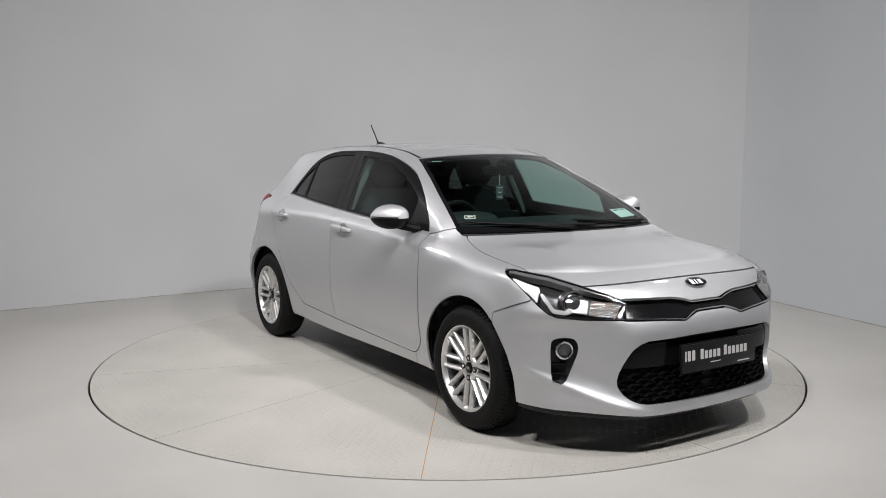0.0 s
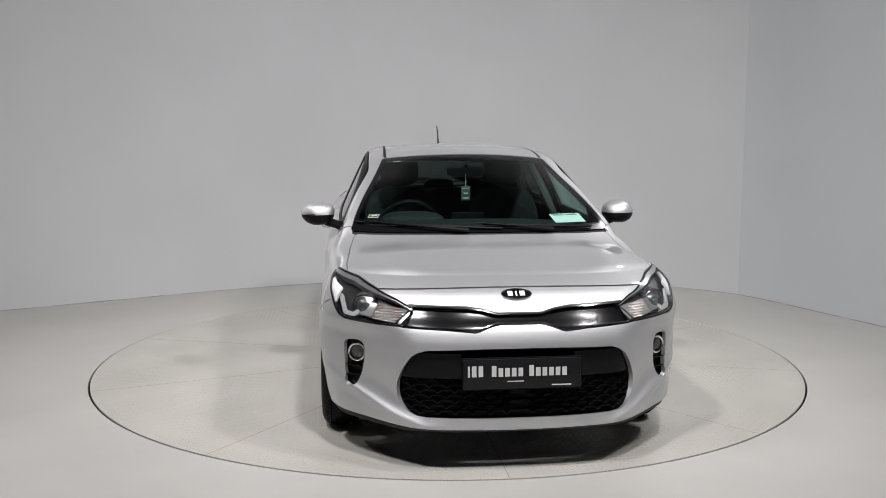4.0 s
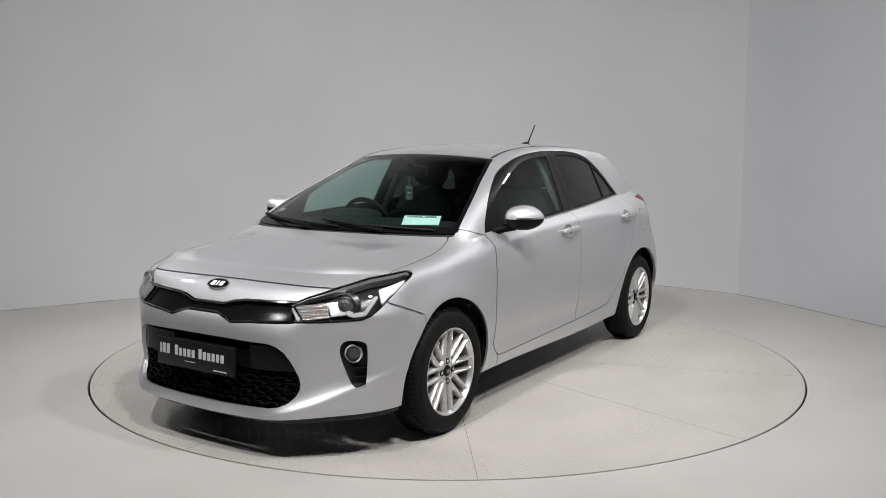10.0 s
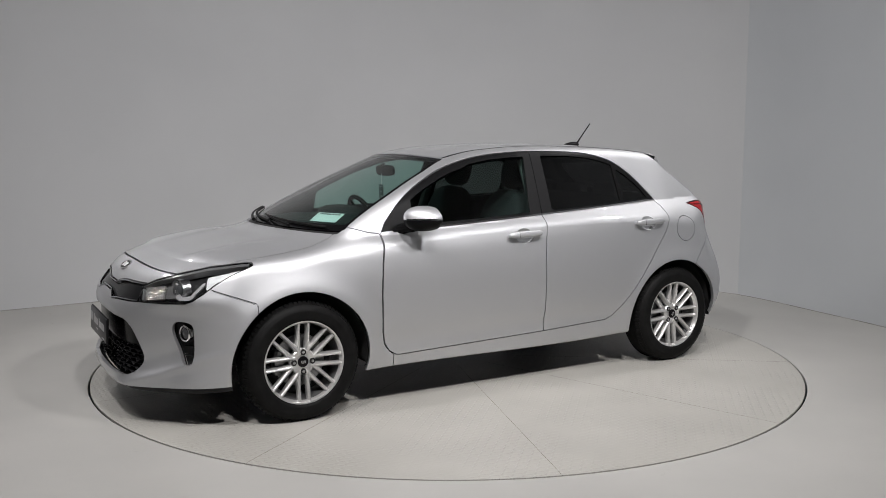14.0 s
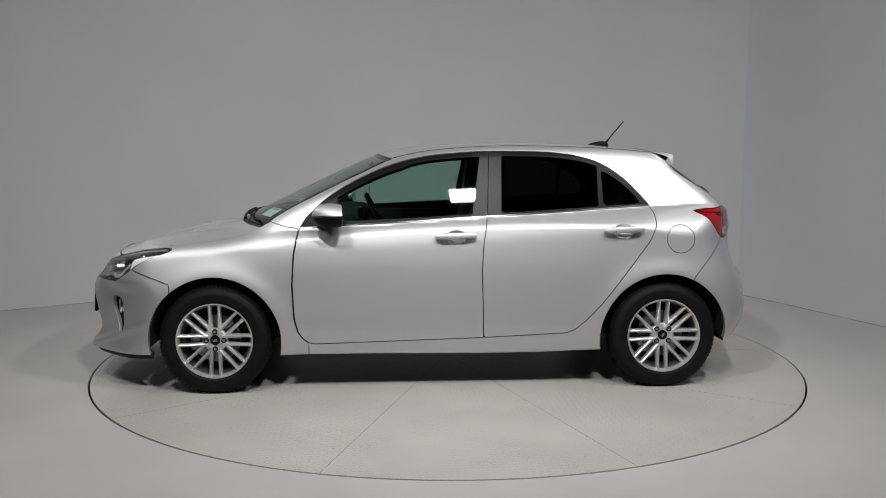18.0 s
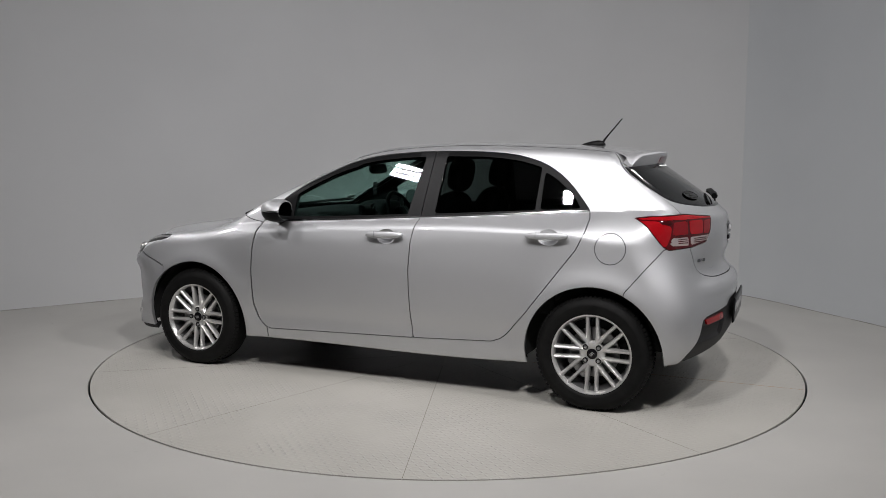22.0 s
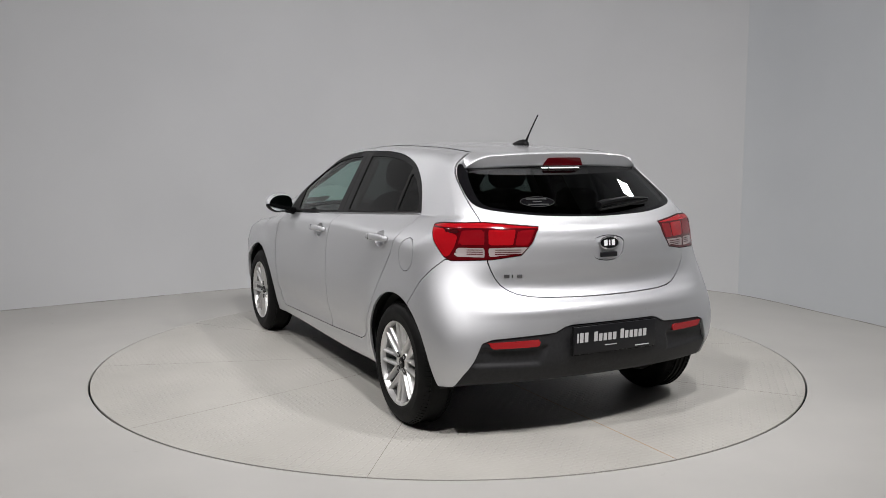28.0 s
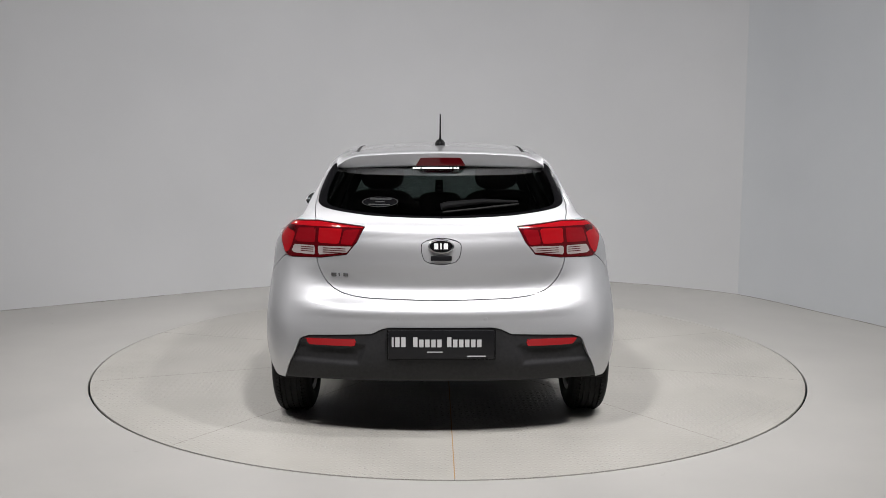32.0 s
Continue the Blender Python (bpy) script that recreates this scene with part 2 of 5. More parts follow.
# ---------------------------------------------------------------- the room
TABLE_R = 2.255
WALL_AT = np.array([(-6.4, -9.0), (-6.4, -5.0), (-6.3, -1.6), (-5.7, -0.1), (-4.8, 0.85), (-3.83, 1.5), (-3.05, 2.04), (-1.95, 2.75), (-0.9, 3.2), (0.4, 3.38), (1.67, 3.20),
                    (2.34, 2.82), (2.62, 2.60), (2.79, 2.42)])
EAST_AT = np.array([(2.79, 2.42), (2.93, 2.16), (3.15, 1.62), (3.44, 0.88), (3.66, 0.1), (3.8, -1.0), (3.9, -3.0), (3.95, -6.0), (4.0, -9.0)])


def along(points, n):
    d = np.concatenate([[0], np.cumsum(np.linalg.norm(np.diff(points, axis=0), axis=1))])
    t = np.linspace(0, d[-1], n)
    return spline(d, points[:, 0], t), spline(d, points[:, 1], t)


ROOM_H = 6.4


def ribbon_wall(name, xs, ys, height, thick, mat, label):
    v, f = [], []
    pts = np.stack([xs, ys], 1)
    tang = np.gradient(pts, axis=0)
    nrm = np.stack([-tang[:, 1], tang[:, 0]], 1) / np.linalg.norm(tang, axis=1)[:, None]
    outer = pts + nrm * thick
    for p, q in zip(pts, outer):
        v += [(p[0], p[1], 0), (p[0], p[1], height), (q[0], q[1], height), (q[0], q[1], 0)]
    n = len(pts)
    for i in range(n - 1):
        for j in range(4):
            a, b = i * 4 + j, i * 4 + (j + 1) % 4
            f.append((a, b, b + 4, a + 4))
    f += [(0, 3, 2, 1), ((n - 1) * 4, (n - 1) * 4 + 1, (n - 1) * 4 + 2, (n - 1) * 4 + 3)]
    bm = bmesh.new()
    bm.from_mesh(mesh_from(name, v, f, None))
    return tagged(new(name, from_bm(name, bm, mat)), label, "wall", kind="structure")


ribbon_wall("wall_north", *along(WALL_AT, 121), ROOM_H, 0.15, WALL, "pale grey painted wall curving round the turntable")
ribbon_wall("wall_east", *along(EAST_AT, 81), ROOM_H, 0.15, WALL_COOL_LIT, "cool grey painted wall beside the turntable")
JOINT = varied(material("dirty_joint", (0.25, 0.24, 0.22), 0.8), (0.19, 0.185, 0.17), (0.36, 0.355, 0.335), 5.0)


def wall_joint(points, n):
    """A thin dirty bead of filler where wall and floor meet."""
    xs, ys = along(points, n)
    pts = np.stack([xs, ys], 1)
    tang = np.gradient(pts, axis=0)
    inward = np.stack([tang[:, 1], -tang[:, 0]], 1) / np.linalg.norm(tang, axis=1)[:, None]
    proud = pts + inward * (0.004 + 0.003 * np.sin(7.3 * xs + 3.1 * ys))[:, None]
    ribbon_wall("trim", proud[:, 0], proud[:, 1], 0.007, 0.0035, JOINT, "thin grey bead of filler along the foot of the wall")


wall_joint(WALL_AT[5:], 121)
wall_joint(EAST_AT[:6], 61)
bm = box_bm(10.8, 0.15, ROOM_H, at=(-1.0, -9.08, ROOM_H / 2))
tagged(new("wall_south", from_bm("wall_south", bm, WALL, False)), "pale grey painted wall behind the camera", "wall", kind="structure")
bm = box_bm(11.6, 13.4, 0.1, at=(-1.0, -2.7, ROOM_H + 0.055))
tagged(new("ceiling", from_bm("ceiling", bm, CEIL, False)), "dark grey painted ceiling", "ceiling", kind="structure")


def floor_with_hole(name, half, r_hole, steps, centre):
    """A sheet with a round opening; it has a rim that goes down."""
    v, f = [], []
    for k in range(steps):
        a = 2 * math.pi * k / steps
        c, s = math.cos(a), math.sin(a)
        ro = half / max(abs(c), abs(s))
        for p in ((r_hole * c, r_hole * s, -0.12), (r_hole * c, r_hole * s, -0.003), ((r_hole + 0.003) * c, (r_hole + 0.003) * s, 0.0),
                  (3.0 * c, 3.0 * s, 0), (centre[0] + ro * c, centre[1] + ro * s, 0)):
            v.append(p)
    for k in range(steps):
        a, b = k * 5, (k + 1) % steps * 5
        for j in range(4):
            f.append((a + j, a + j + 1, b + j + 1, b + j))
    return mesh_from(name, v, f, FLOOR)


tagged(new("floor", floor_with_hole("floor", 7.5, TABLE_R + 0.011, 256, (-1.0, -2.7))), "off-white painted concrete floor, slightly scuffed", "floor", kind="structure")
# ---------------------------------------------------------------- the car's outer skin
def smax(a, b, k):
    h = np.maximum(k - np.abs(a - b), 0) / k
    return np.maximum(a, b) + h * h * k / 4


def step(a, b, x):
    t = np.clip((x - a) / (b - a), 0, 1)
    return t * t * (3 - 2 * t)


WHEEL_X, WHEEL_R, ARCH_R = 1.29, 0.308, 0.372


def belt_z(x):
    return 0.987 - 0.060 * x


def side_y(x, z):
    """Half width of the body at a place of the side view."""
    zz = z - (belt_z(x) - 0.985) * step(0.70, 0.95, z)
    low = spline([0.10, 0.20, 0.30, 0.45, 0.62, 0.78, 0.88, 0.94, 0.98, 1.02, 1.20],
                 [0.775, 0.800, 0.822, 0.845, 0.856, 0.851, 0.838, 0.821, 0.802, 0.788, 0.780], zz)
    low = low - 0.045 * step(0.75, 1.55, x) * step(0.52, 0.90, z)
    low = low - 0.008 * step(-0.9, -1.6, x) * step(0.60, 0.98, z)
    low = low - 0.012 * np.exp(-((z - 0.36) / 0.06) ** 2) * step(0.95, 0.8, np.abs(x))
    for wx in (WHEEL_X, -WHEEL_X):
        r = np.hypot(x - wx, z - 0.30)
        low = low + 0.014 * np.exp(-((r - ARCH_R) / 0.075) ** 2) * step(0.10, 0.35, z)
    green = 0.767 - 0.43 * (z - 0.98) - 0.10 * (z - 0.98) ** 2 - 0.065 * step(-0.3, -1.6, x) - 0.03 * step(0.2, 1.0, x)
    green = green + 1.1 * np.maximum(belt_z(x) - 0.012 - z, 0)
    soft = 0.022 + 0.07 * step(0.80, 1.05, x) + 0.09 * step(-1.12, -1.40, x)
    return -smax(-low, -green - 0.2 * (soft - 0.022), soft)


def front_x(y, z):
    c = spline([0.14, 0.18, 0.235, 0.30, 0.38, 0.50, 0.58, 0.63, 0.68, 0.72, 0.77, 0.82],
               [2.07, 2.115, 2.128, 2.116, 2.11, 2.112, 2.112, 2.095, 2.06, 2.04, 2.005, 1.90], z)
    a = np.abs(y)
    ridge = 0.212 + 0.55 * np.maximum(a - 0.40, 0) ** 1.3
    c = c + 0.012 * np.exp(-((z - ridge) / 0.022) ** 2) * step(0.20, 0.45, a)
    c = c - 0.020 * np.exp(-((z - ridge - 0.085) / 0.06) ** 2 - ((a - 0.60) / 0.10) ** 2)
    return c - 0.14 * (a / 0.65) ** 3 - 0.080 * step(0.44, 0.72, a) * step(0.68, 0.56, z)




def rear_x(y, z):
    c = spline([0.22, 0.32, 0.38, 0.50, 0.60, 0.645, 0.664, 0.69, 0.72, 0.85, 0.97, 1.025, 1.045, 1.07, 1.18, 1.295, 1.40],
               [-1.84, -1.90, -1.93, -1.942, -1.943, -1.940, -1.928, -1.897, -1.876, -1.886, -1.882, -1.862, -1.838, -1.81, -1.662, -1.498, -1.35], z)
    corner = spline([0.22, 0.32, 0.38, 0.50, 0.60, 0.70, 0.80, 0.90, 0.97], [-1.84, -1.90, -1.93, -1.942, -1.938, -1.926, -1.908, -1.890, -1.882], z)
    c = c + (corner - c) * step(0.46, 0.74, np.abs(y)) * step(0.96, 0.88, z)
    return c + (0.085 + 0.065 * step(0.46, 0.92, z) - 0.025 * step(0.98, 1.12, z)) * (np.abs(y) / 0.6) ** 2.2


def bowed(x, y):
    """Distance along the car, with the windscreen's bow taken out."""
    return x + 0.20 * (y / 0.7) ** 2 * step(-0.5, 0.2, x) * step(1.75, 1.2, x)


def top_z(x, y):
    c = spline([-1.75, -1.45, -1.1, -0.7, -0.35, 0.0, 0.22, 0.36, 0.60, 0.90, 1.17, 1.235, 1.30, 1.5, 1.8, 1.95, 2.06],
               [1.350, 1.376, 1.409, 1.427, 1.430, 1.415, 1.393, 1.362, 1.262, 1.120, 0.985, 0.948, 0.927, 0.893, 0.829, 0.797, 0.765], bowed(x, y))
    crown = 0.035 * (y / 0.55) ** 2 * step(0.9, 0.2, x) + 0.018 * (np.abs(y) / 0.6) ** 3 * step(0.9, 1.3, x)
    swage = 0.014 * np.exp(-((np.abs(y) - 0.52 - 0.06 * (1.3 - x)) / 0.10) ** 2) * step(1.12, 1.55, x) * step(2.0, 1.7, x)
    return c - crown + swage


def low_z(x):
    return spline([-1.95, -1.5, -0.9, 0.9, 1.6, 2.1], [0.295, 0.255, 0.215, 0.205, 0.185, 0.165], x)


def skin(p):
    """Negative inside the body, zero on its skin."""
    x, y, z = p[:, 0], p[:, 1], p[:, 2]
    d = smax(np.abs(y) - side_y(x, z), (z - top_z(x, y)) * 0.9, 0.05)
    d = smax(d, x - front_x(y, z), 0.13)
    d = smax(d, rear_x(y, z) - x, 0.13 - 0.06 * step(0.92, 1.05, z) - 0.035 * step(1.24, 1.33, z))
    return smax(d, low_z(x) - z, 0.02)


def skin_normal(p):
    e = 0.002
    g = np.stack([skin(p + np.eye(3)[i] * e) - skin(p - np.eye(3)[i] * e) for i in range(3)], 1)
    return g / np.maximum(np.linalg.norm(g, axis=1)[:, None], 1e-9)


def onto_skin(o, p):
    lo, hi = np.zeros(len(p)), np.full(len(p), 1.6)
    for _ in range(34):
        t = (lo + hi) / 2
        inside = skin(o + (p - o) * t[:, None]) < 0
        lo, hi = np.where(inside, t, lo), np.where(inside, hi, t)
    return o + (p - o) * lo[:, None]


def shell_mesh(cell):
    """A fine net over a box, each knot moved along its ray onto the skin."""
    half, mid = np.array([2.05, 0.82, 0.66]), np.array([0.09, 0.0, 0.76])
    n = np.maximum(2, np.round(2 * half / cell).astype(int))
    verts, faces, seen = [], [], {}

    def knot(i, j, k):
        key = (i, j, k)
        if key not in seen:
            seen[key] = len(verts)
            verts.append((i, j, k))
        return seen[key]

    for ax in range(3):
        b, c = (ax + 1) % 3, (ax + 2) % 3
        for end in (0, n[ax]):
            for u in range(n[b]):
                for w in range(n[c]):
                    q = []
                    for du, dw in ((0, 0), (1, 0), (1, 1), (0, 1)):
                        ijk = [0, 0, 0]
                        ijk[ax], ijk[b], ijk[c] = end, u + du, w + dw
                        q.append(knot(*ijk))
                    if not end:
                        q.reverse()
                    faces.append((q[0], q[1], q[2]))
                    faces.append((q[0], q[2], q[3]))
    p = (np.array(verts) / n * 2 - 1) * half + mid
    o = np.stack([np.clip(p[:, 0], -1.30, 1.45), np.zeros(len(p)), np.full(len(p), 0.58)], 1)
    f = np.array(faces)
    q = onto_skin(o, p)
    for _ in range(1):
        c = q[f].mean(1)
        fine = ((c[:, 0] < -1.28) & (c[:, 2] > 1.20)) | ((c[:, 0] > 1.55) & (c[:, 2] < 0.85) & (np.abs(c[:, 1]) > 0.3)) | ((c[:, 0] < -1.55) & (c[:, 2] > 0.60) & (c[:, 2] < 0.74))
        e = np.sort(f[fine][:, [[0, 1], [1, 2], [2, 0]]].reshape(-1, 2), 1)
        pairs, inv = np.unique(e, axis=0, return_inverse=True)
        m = len(p) + inv.reshape(-1, 3)
        a = f[fine]
        p, o = np.vstack([p, p[pairs].mean(1)]), np.vstack([o, o[pairs].mean(1)])
        q = np.vstack([q, onto_skin(o[len(q):], p[len(q):])])
        f = np.vstack([f[~fine], np.stack([a[:, 0], m[:, 0], m[:, 2]], 1), np.stack([m[:, 0], a[:, 1], m[:, 1]], 1), np.stack([m[:, 2], m[:, 1], a[:, 2]], 1), m])
    return q, f


def split(mesh, phi):
    """Cuts a triangle mesh along the zero line of phi: (the part below zero, the part above)."""
    v, f = mesh
    if not len(f):
        return mesh, mesh
    d = phi(v)
    d = np.where(np.abs(d) < 4e-4, 0.0, d)
    s = np.sign(d)[f]
    neg, pos = (s <= 0).all(1), (s >= 0).all(1) & ~(s <= 0).all(1)
    extra, made, out_n, out_p = [], {}, [], []

    def crossing(a, b):
        key = (a, b) if a < b else (b, a)
        if key not in made:
            t = d[key[0]] / (d[key[0]] - d[key[1]])
            extra.append(v[key[0]] * (1 - t) + v[key[1]] * t)
            made[key] = len(v) + len(extra) - 1
        return made[key]

    for tri in f[~neg & ~pos].tolist():
        pn, pp = [], []
        for i in range(3):
            a, b = tri[i], tri[(i + 1) % 3]
            if d[a] <= 0:
                pn.append(a)
            if d[a] >= 0:
                pp.append(a)
            if d[a] * d[b] < 0:
                c = crossing(a, b)
                pn.append(c)
                pp.append(c)
        for poly, out in ((pn, out_n), (pp, out_p)):
            for i in range(1, len(poly) - 1):
                out.append((poly[0], poly[i], poly[i + 1]))
    if extra:
        v = np.vstack([v, extra])

    def tidy(faces):
        if not len(faces):
            return v[:0], np.zeros((0, 3), int)
        used, idx = np.unique(faces, return_inverse=True)
        return v[used], idx.reshape(-1, 3)

    return (tidy(np.vstack([f[neg], np.array(out_n, int).reshape(-1, 3)])),
            tidy(np.vstack([f[pos], np.array(out_p, int).reshape(-1, 3)])))


def subdivided(mesh):
    """Each triangle in four."""
    v, f = mesh
    pairs, inv = np.unique(np.sort(f[:, [[0, 1], [1, 2], [2, 0]]].reshape(-1, 2), 1), axis=0, return_inverse=True)
    m = len(v) + inv.reshape(-1, 3)
    return np.vstack([v, v[pairs].mean(1)]), np.vstack([np.stack([f[:, 0], m[:, 0], m[:, 2]], 1), np.stack([m[:, 0], f[:, 1], m[:, 1]], 1), np.stack([m[:, 2], m[:, 1], f[:, 2]], 1), m])


def keep(mesh, *phis):
    for phi in phis:
        mesh = split(mesh, phi)[0]
    return mesh


def outline(points, r=0.0, gap=0.0):
    """Distance to a closed outline, below zero inside; r rounds its corners."""
    q = np.array(points, float)

    def dist(u, w):
        p = np.stack([u, w], 1)
        best, inside = np.full(len(p), 1e9), np.zeros(len(p), bool)
        for a, b in zip(q, np.roll(q, -1, 0)):
            e = b - a
            t = np.clip(((p - a) @ e) / (e @ e), 0, 1)
            best = np.minimum(best, np.linalg.norm(p - a - t[:, None] * e, axis=1))
            cross = ((a[1] > p[:, 1]) != (b[1] > p[:, 1]))
            with np.errstate(divide="ignore", invalid="ignore"):
                at = a[0] + (p[:, 1] - a[1]) / (b[1] - a[1]) * e[0]
            inside ^= cross & (p[:, 0] < at)
        return np.where(inside, -best, best) - r + gap

    return dist


def rounded(points, times=2):
    """Cuts the corners of a closed outline."""
    q = np.array(points, float)
    for _ in range(times):
        n = np.roll(q, -1, 0)
        q = np.stack([0.75 * q + 0.25 * n, 0.25 * q + 0.75 * n], 1).reshape(-1, 2)
    return q


def in_side(points, r=0.0, gap=0.0):
    d = outline(points, r, gap)
    return lambda v: d(v[:, 0], v[:, 2])


def in_front(points, r=0.0, gap=0.0):
    d = outline(points, r, gap)
    return lambda v: d(np.abs(v[:, 1]), v[:, 2])


def in_plan(points, r=0.0, gap=0.0):
    d = outline(points, r, gap)
    return lambda v: d(v[:, 0], np.abs(v[:, 1]))


def rim_edges(f):
    e = np.sort(np.vstack([f[:, [0, 1]], f[:, [1, 2]], f[:, [2, 0]]]), 1)
    d = np.vstack([f[:, [0, 1]], f[:, [1, 2]], f[:, [2, 0]]])
    _, inv, cnt = np.unique(e, axis=0, return_inverse=True, return_counts=True)
    return d[cnt[inv.ravel()] == 1]


def sheet(name, mesh, mat, parent, label="", lift=0.0, lip=0.012):
    """A panel cut from the skin as a part, with its edges turned in."""
    v, f = mesh
    nrm = skin_normal(v)
    top = v + nrm * (lift(v)[:, None] if callable(lift) else lift)
    rim = rim_edges(f)
    ids = np.unique(rim)
    where = {int(i): k for k, i in enumerate(ids)}
    n0 = len(top)
    side_a, side_b = top[ids], top[ids] - nrm[ids] * lip
    faces = [tuple(t) for t in f.tolist()]
    for a, b in rim.tolist():
        ia, ib = where[a], where[b]
        faces.append((n0 + ib, n0 + ia, n0 + len(ids) + ia, n0 + len(ids) + ib))
    verts = np.vstack([top, side_a, side_b])
    out = np.zeros((len(ids), 3))
    for a, b in rim.tolist():
        e = v[b] - v[a]
        o = np.cross(e, nrm[a])
        out[where[a]] += o
        out[where[b]] += o
    out /= np.maximum(np.linalg.norm(out, axis=1)[:, None], 1e-9)
    if callable(lift):
        fn = np.cross(top[f[:, 1]] - top[f[:, 0]], top[f[:, 2]] - top[f[:, 0]])
        nrm = np.zeros_like(top)
        for k in range(3):
            np.add.at(nrm, f[:, k], fn)
        nrm /= np.maximum(np.linalg.norm(nrm, axis=1)[:, None], 1e-12)
    me = mesh_from(name, verts, faces, mat, True, np.vstack([nrm, out, out]))
    return under(new(name, me), parent, label)


def meet(start, way):
    """The place where a ray from inside meets the skin, and the normal there."""
    a, w = np.array(start, float), np.array(way, float)
    w /= np.linalg.norm(w)
    lo, hi = 0.0, 2.5
    for _ in range(40):
        t = (lo + hi) / 2
        if skin((a + w * t)[None])[0] < 0:
            lo = t
        else:
            hi = t
    p = a + w * lo
    return Vector(p), Vector(skin_normal(p[None])[0])


def facing(p, n, up=(0, 0, 1)):
    """A pose at p whose local z looks along n and whose local y goes up."""
    z = Vector(n).normalized()
    x = Vector(up).cross(z).normalized()
    y = z.cross(x)
    m = Matrix((x, y, z)).transposed().to_4x4()
    m.translation = Vector(p)
    return m
# ---------------------------------------------------------------- the car: outlines of its panels
car = tagged(new("car"), "silver five-door hatchback with alloy wheels standing on a turntable", "car")

DLO = [(0.80, 0.943), (0.168, 0.978), (-0.25, 1.002), (-0.8, 1.034), (-1.215, 1.060), (-1.10, 1.190), (-0.95, 1.297), (-0.835, 1.333),
       (-0.64, 1.361), (-0.297, 1.371), (-0.018, 1.355), (0.18, 1.326), (0.347, 1.273), (0.6, 1.124), (0.77, 0.985)]
DOOR_TOP_X = [-1.225, -1.108, -0.957, -0.835, -0.64, -0.451, -0.259, -0.094, 0.067, 0.204, 0.351, 0.47, 0.584, 0.70, 0.78]
DOOR_TOP_Z = [1.066, 1.197, 1.302, 1.341, 1.367, 1.372, 1.372, 1.363, 1.347, 1.320, 1.273, 1.218, 1.155, 1.070, 0.990]


def door_top(a, b, n, drop=0.0):
    """Points along the curve of the doors' upper edge."""
    xs = np.linspace(a, b, n)
    return [(float(x), float(z) - drop) for x, z in zip(xs, spline(DOOR_TOP_X, DOOR_TOP_Z, xs))]


FRONT_GLASS = [(0.60, 0.974), (0.17, 0.994), (-0.178, 1.013)] + door_top(-0.233, 0.18, 10, 0.029) + door_top(0.22, 0.60, 9, 0.038)
REAR_GLASS = [(-0.345, 1.020), (-0.928, 1.053)] + door_top(-0.935, -0.36, 14, 0.027)
QUARTER_GLASS = [(-0.955, 1.055), (-1.178, 1.069)] + door_top(-1.145, -0.955, 7, 0.040)
B_SEAM = [(-0.239, 0.303), (-0.225, 0.696), (-0.235, 0.858), (-0.263, 1.006), (-0.287, 1.372)]
FRONT_DOOR = [(0.745, 0.276), (0.79, 0.30), (0.822, 0.345), (0.841, 0.425), (0.849, 0.623), (0.839, 0.788), (0.812, 0.935)] + door_top(0.78, -0.27, 24) + B_SEAM[::-1]
REAR_DOOR = B_SEAM + door_top(-0.30, -1.225, 22) + [(-1.243, 1.02), (-1.238, 0.955), (-1.197, 0.862), (-1.051, 0.669), (-0.927, 0.507), (-0.815, 0.378), (-0.775, 0.345), (-0.720, 0.324)]
HEAD_LAMP = [(-1.534, 0.706), (-1.419, 0.739), (-1.238, 0.776), (-1.03, 0.809), (-0.80, 0.829), (-0.735, 0.826), (-0.745, 0.808), (-0.836, 0.774), (-0.922, 0.728),
             (-0.985, 0.690), (-1.05, 0.658), (-1.11, 0.642), (-1.28, 0.635), (-1.533, 0.634)]
TAIL_LAMP = [(-0.745, 1.029), (-0.84, 1.040), (-1.117, 1.046), (-1.462, 1.024), (-1.43, 0.952), (-1.365, 0.893), (-1.187, 0.874), (-0.92, 0.868), (-0.862, 0.889), (-0.79, 0.955)]
GRILLE = [(-0.06, 0.686), (0.10, 0.686), (0.155, 0.701), (0.22, 0.710), (0.47, 0.716), (0.50, 0.636), (0.30, 0.628), (0.19, 0.618), (0.15, 0.634), (0.10, 0.649), (-0.06, 0.650)]
LOWER_GRILLE = [(-0.06, 0.549), (0.385, 0.547), (0.463, 0.520), (0.503, 0.455), (0.528, 0.380), (0.520, 0.315), (0.475, 0.266), (0.385, 0.250), (-0.06, 0.245)]
FOG_POCKET = [(-1.238, 0.530), (-1.205, 0.552), (-1.085, 0.546), (-1.065, 0.515), (-1.075, 0.352), (-1.105, 0.333), (-1.165, 0.340), (-1.205, 0.410), (-1.243, 0.490)]
FRONT_BUMPER = [(1.53, 0.0), (1.53, 0.628), (1.733, 0.704), (1.80, 0.790), (3.0, 0.790), (3.0, 0.0)]
FENDER = [(0.765, 0.10), (0.765, 0.283), (0.795, 0.303), (0.826, 0.345), (0.845, 0.425), (0.853, 0.623), (0.843, 0.788), (0.818, 0.935), (0.885, 0.945), (0.985, 0.973), (1.25, 1.05),
          (1.9, 1.0), (1.9, 0.83), (1.733, 0.708), (1.53, 0.632), (1.53, 0.10)]
REAR_BUMPER = [(-1.455, 0.0), (-1.455, 0.648), (-1.64, 0.873), (-1.70, 0.880), (-3.0, 0.880), (-3.0, 0.0)]
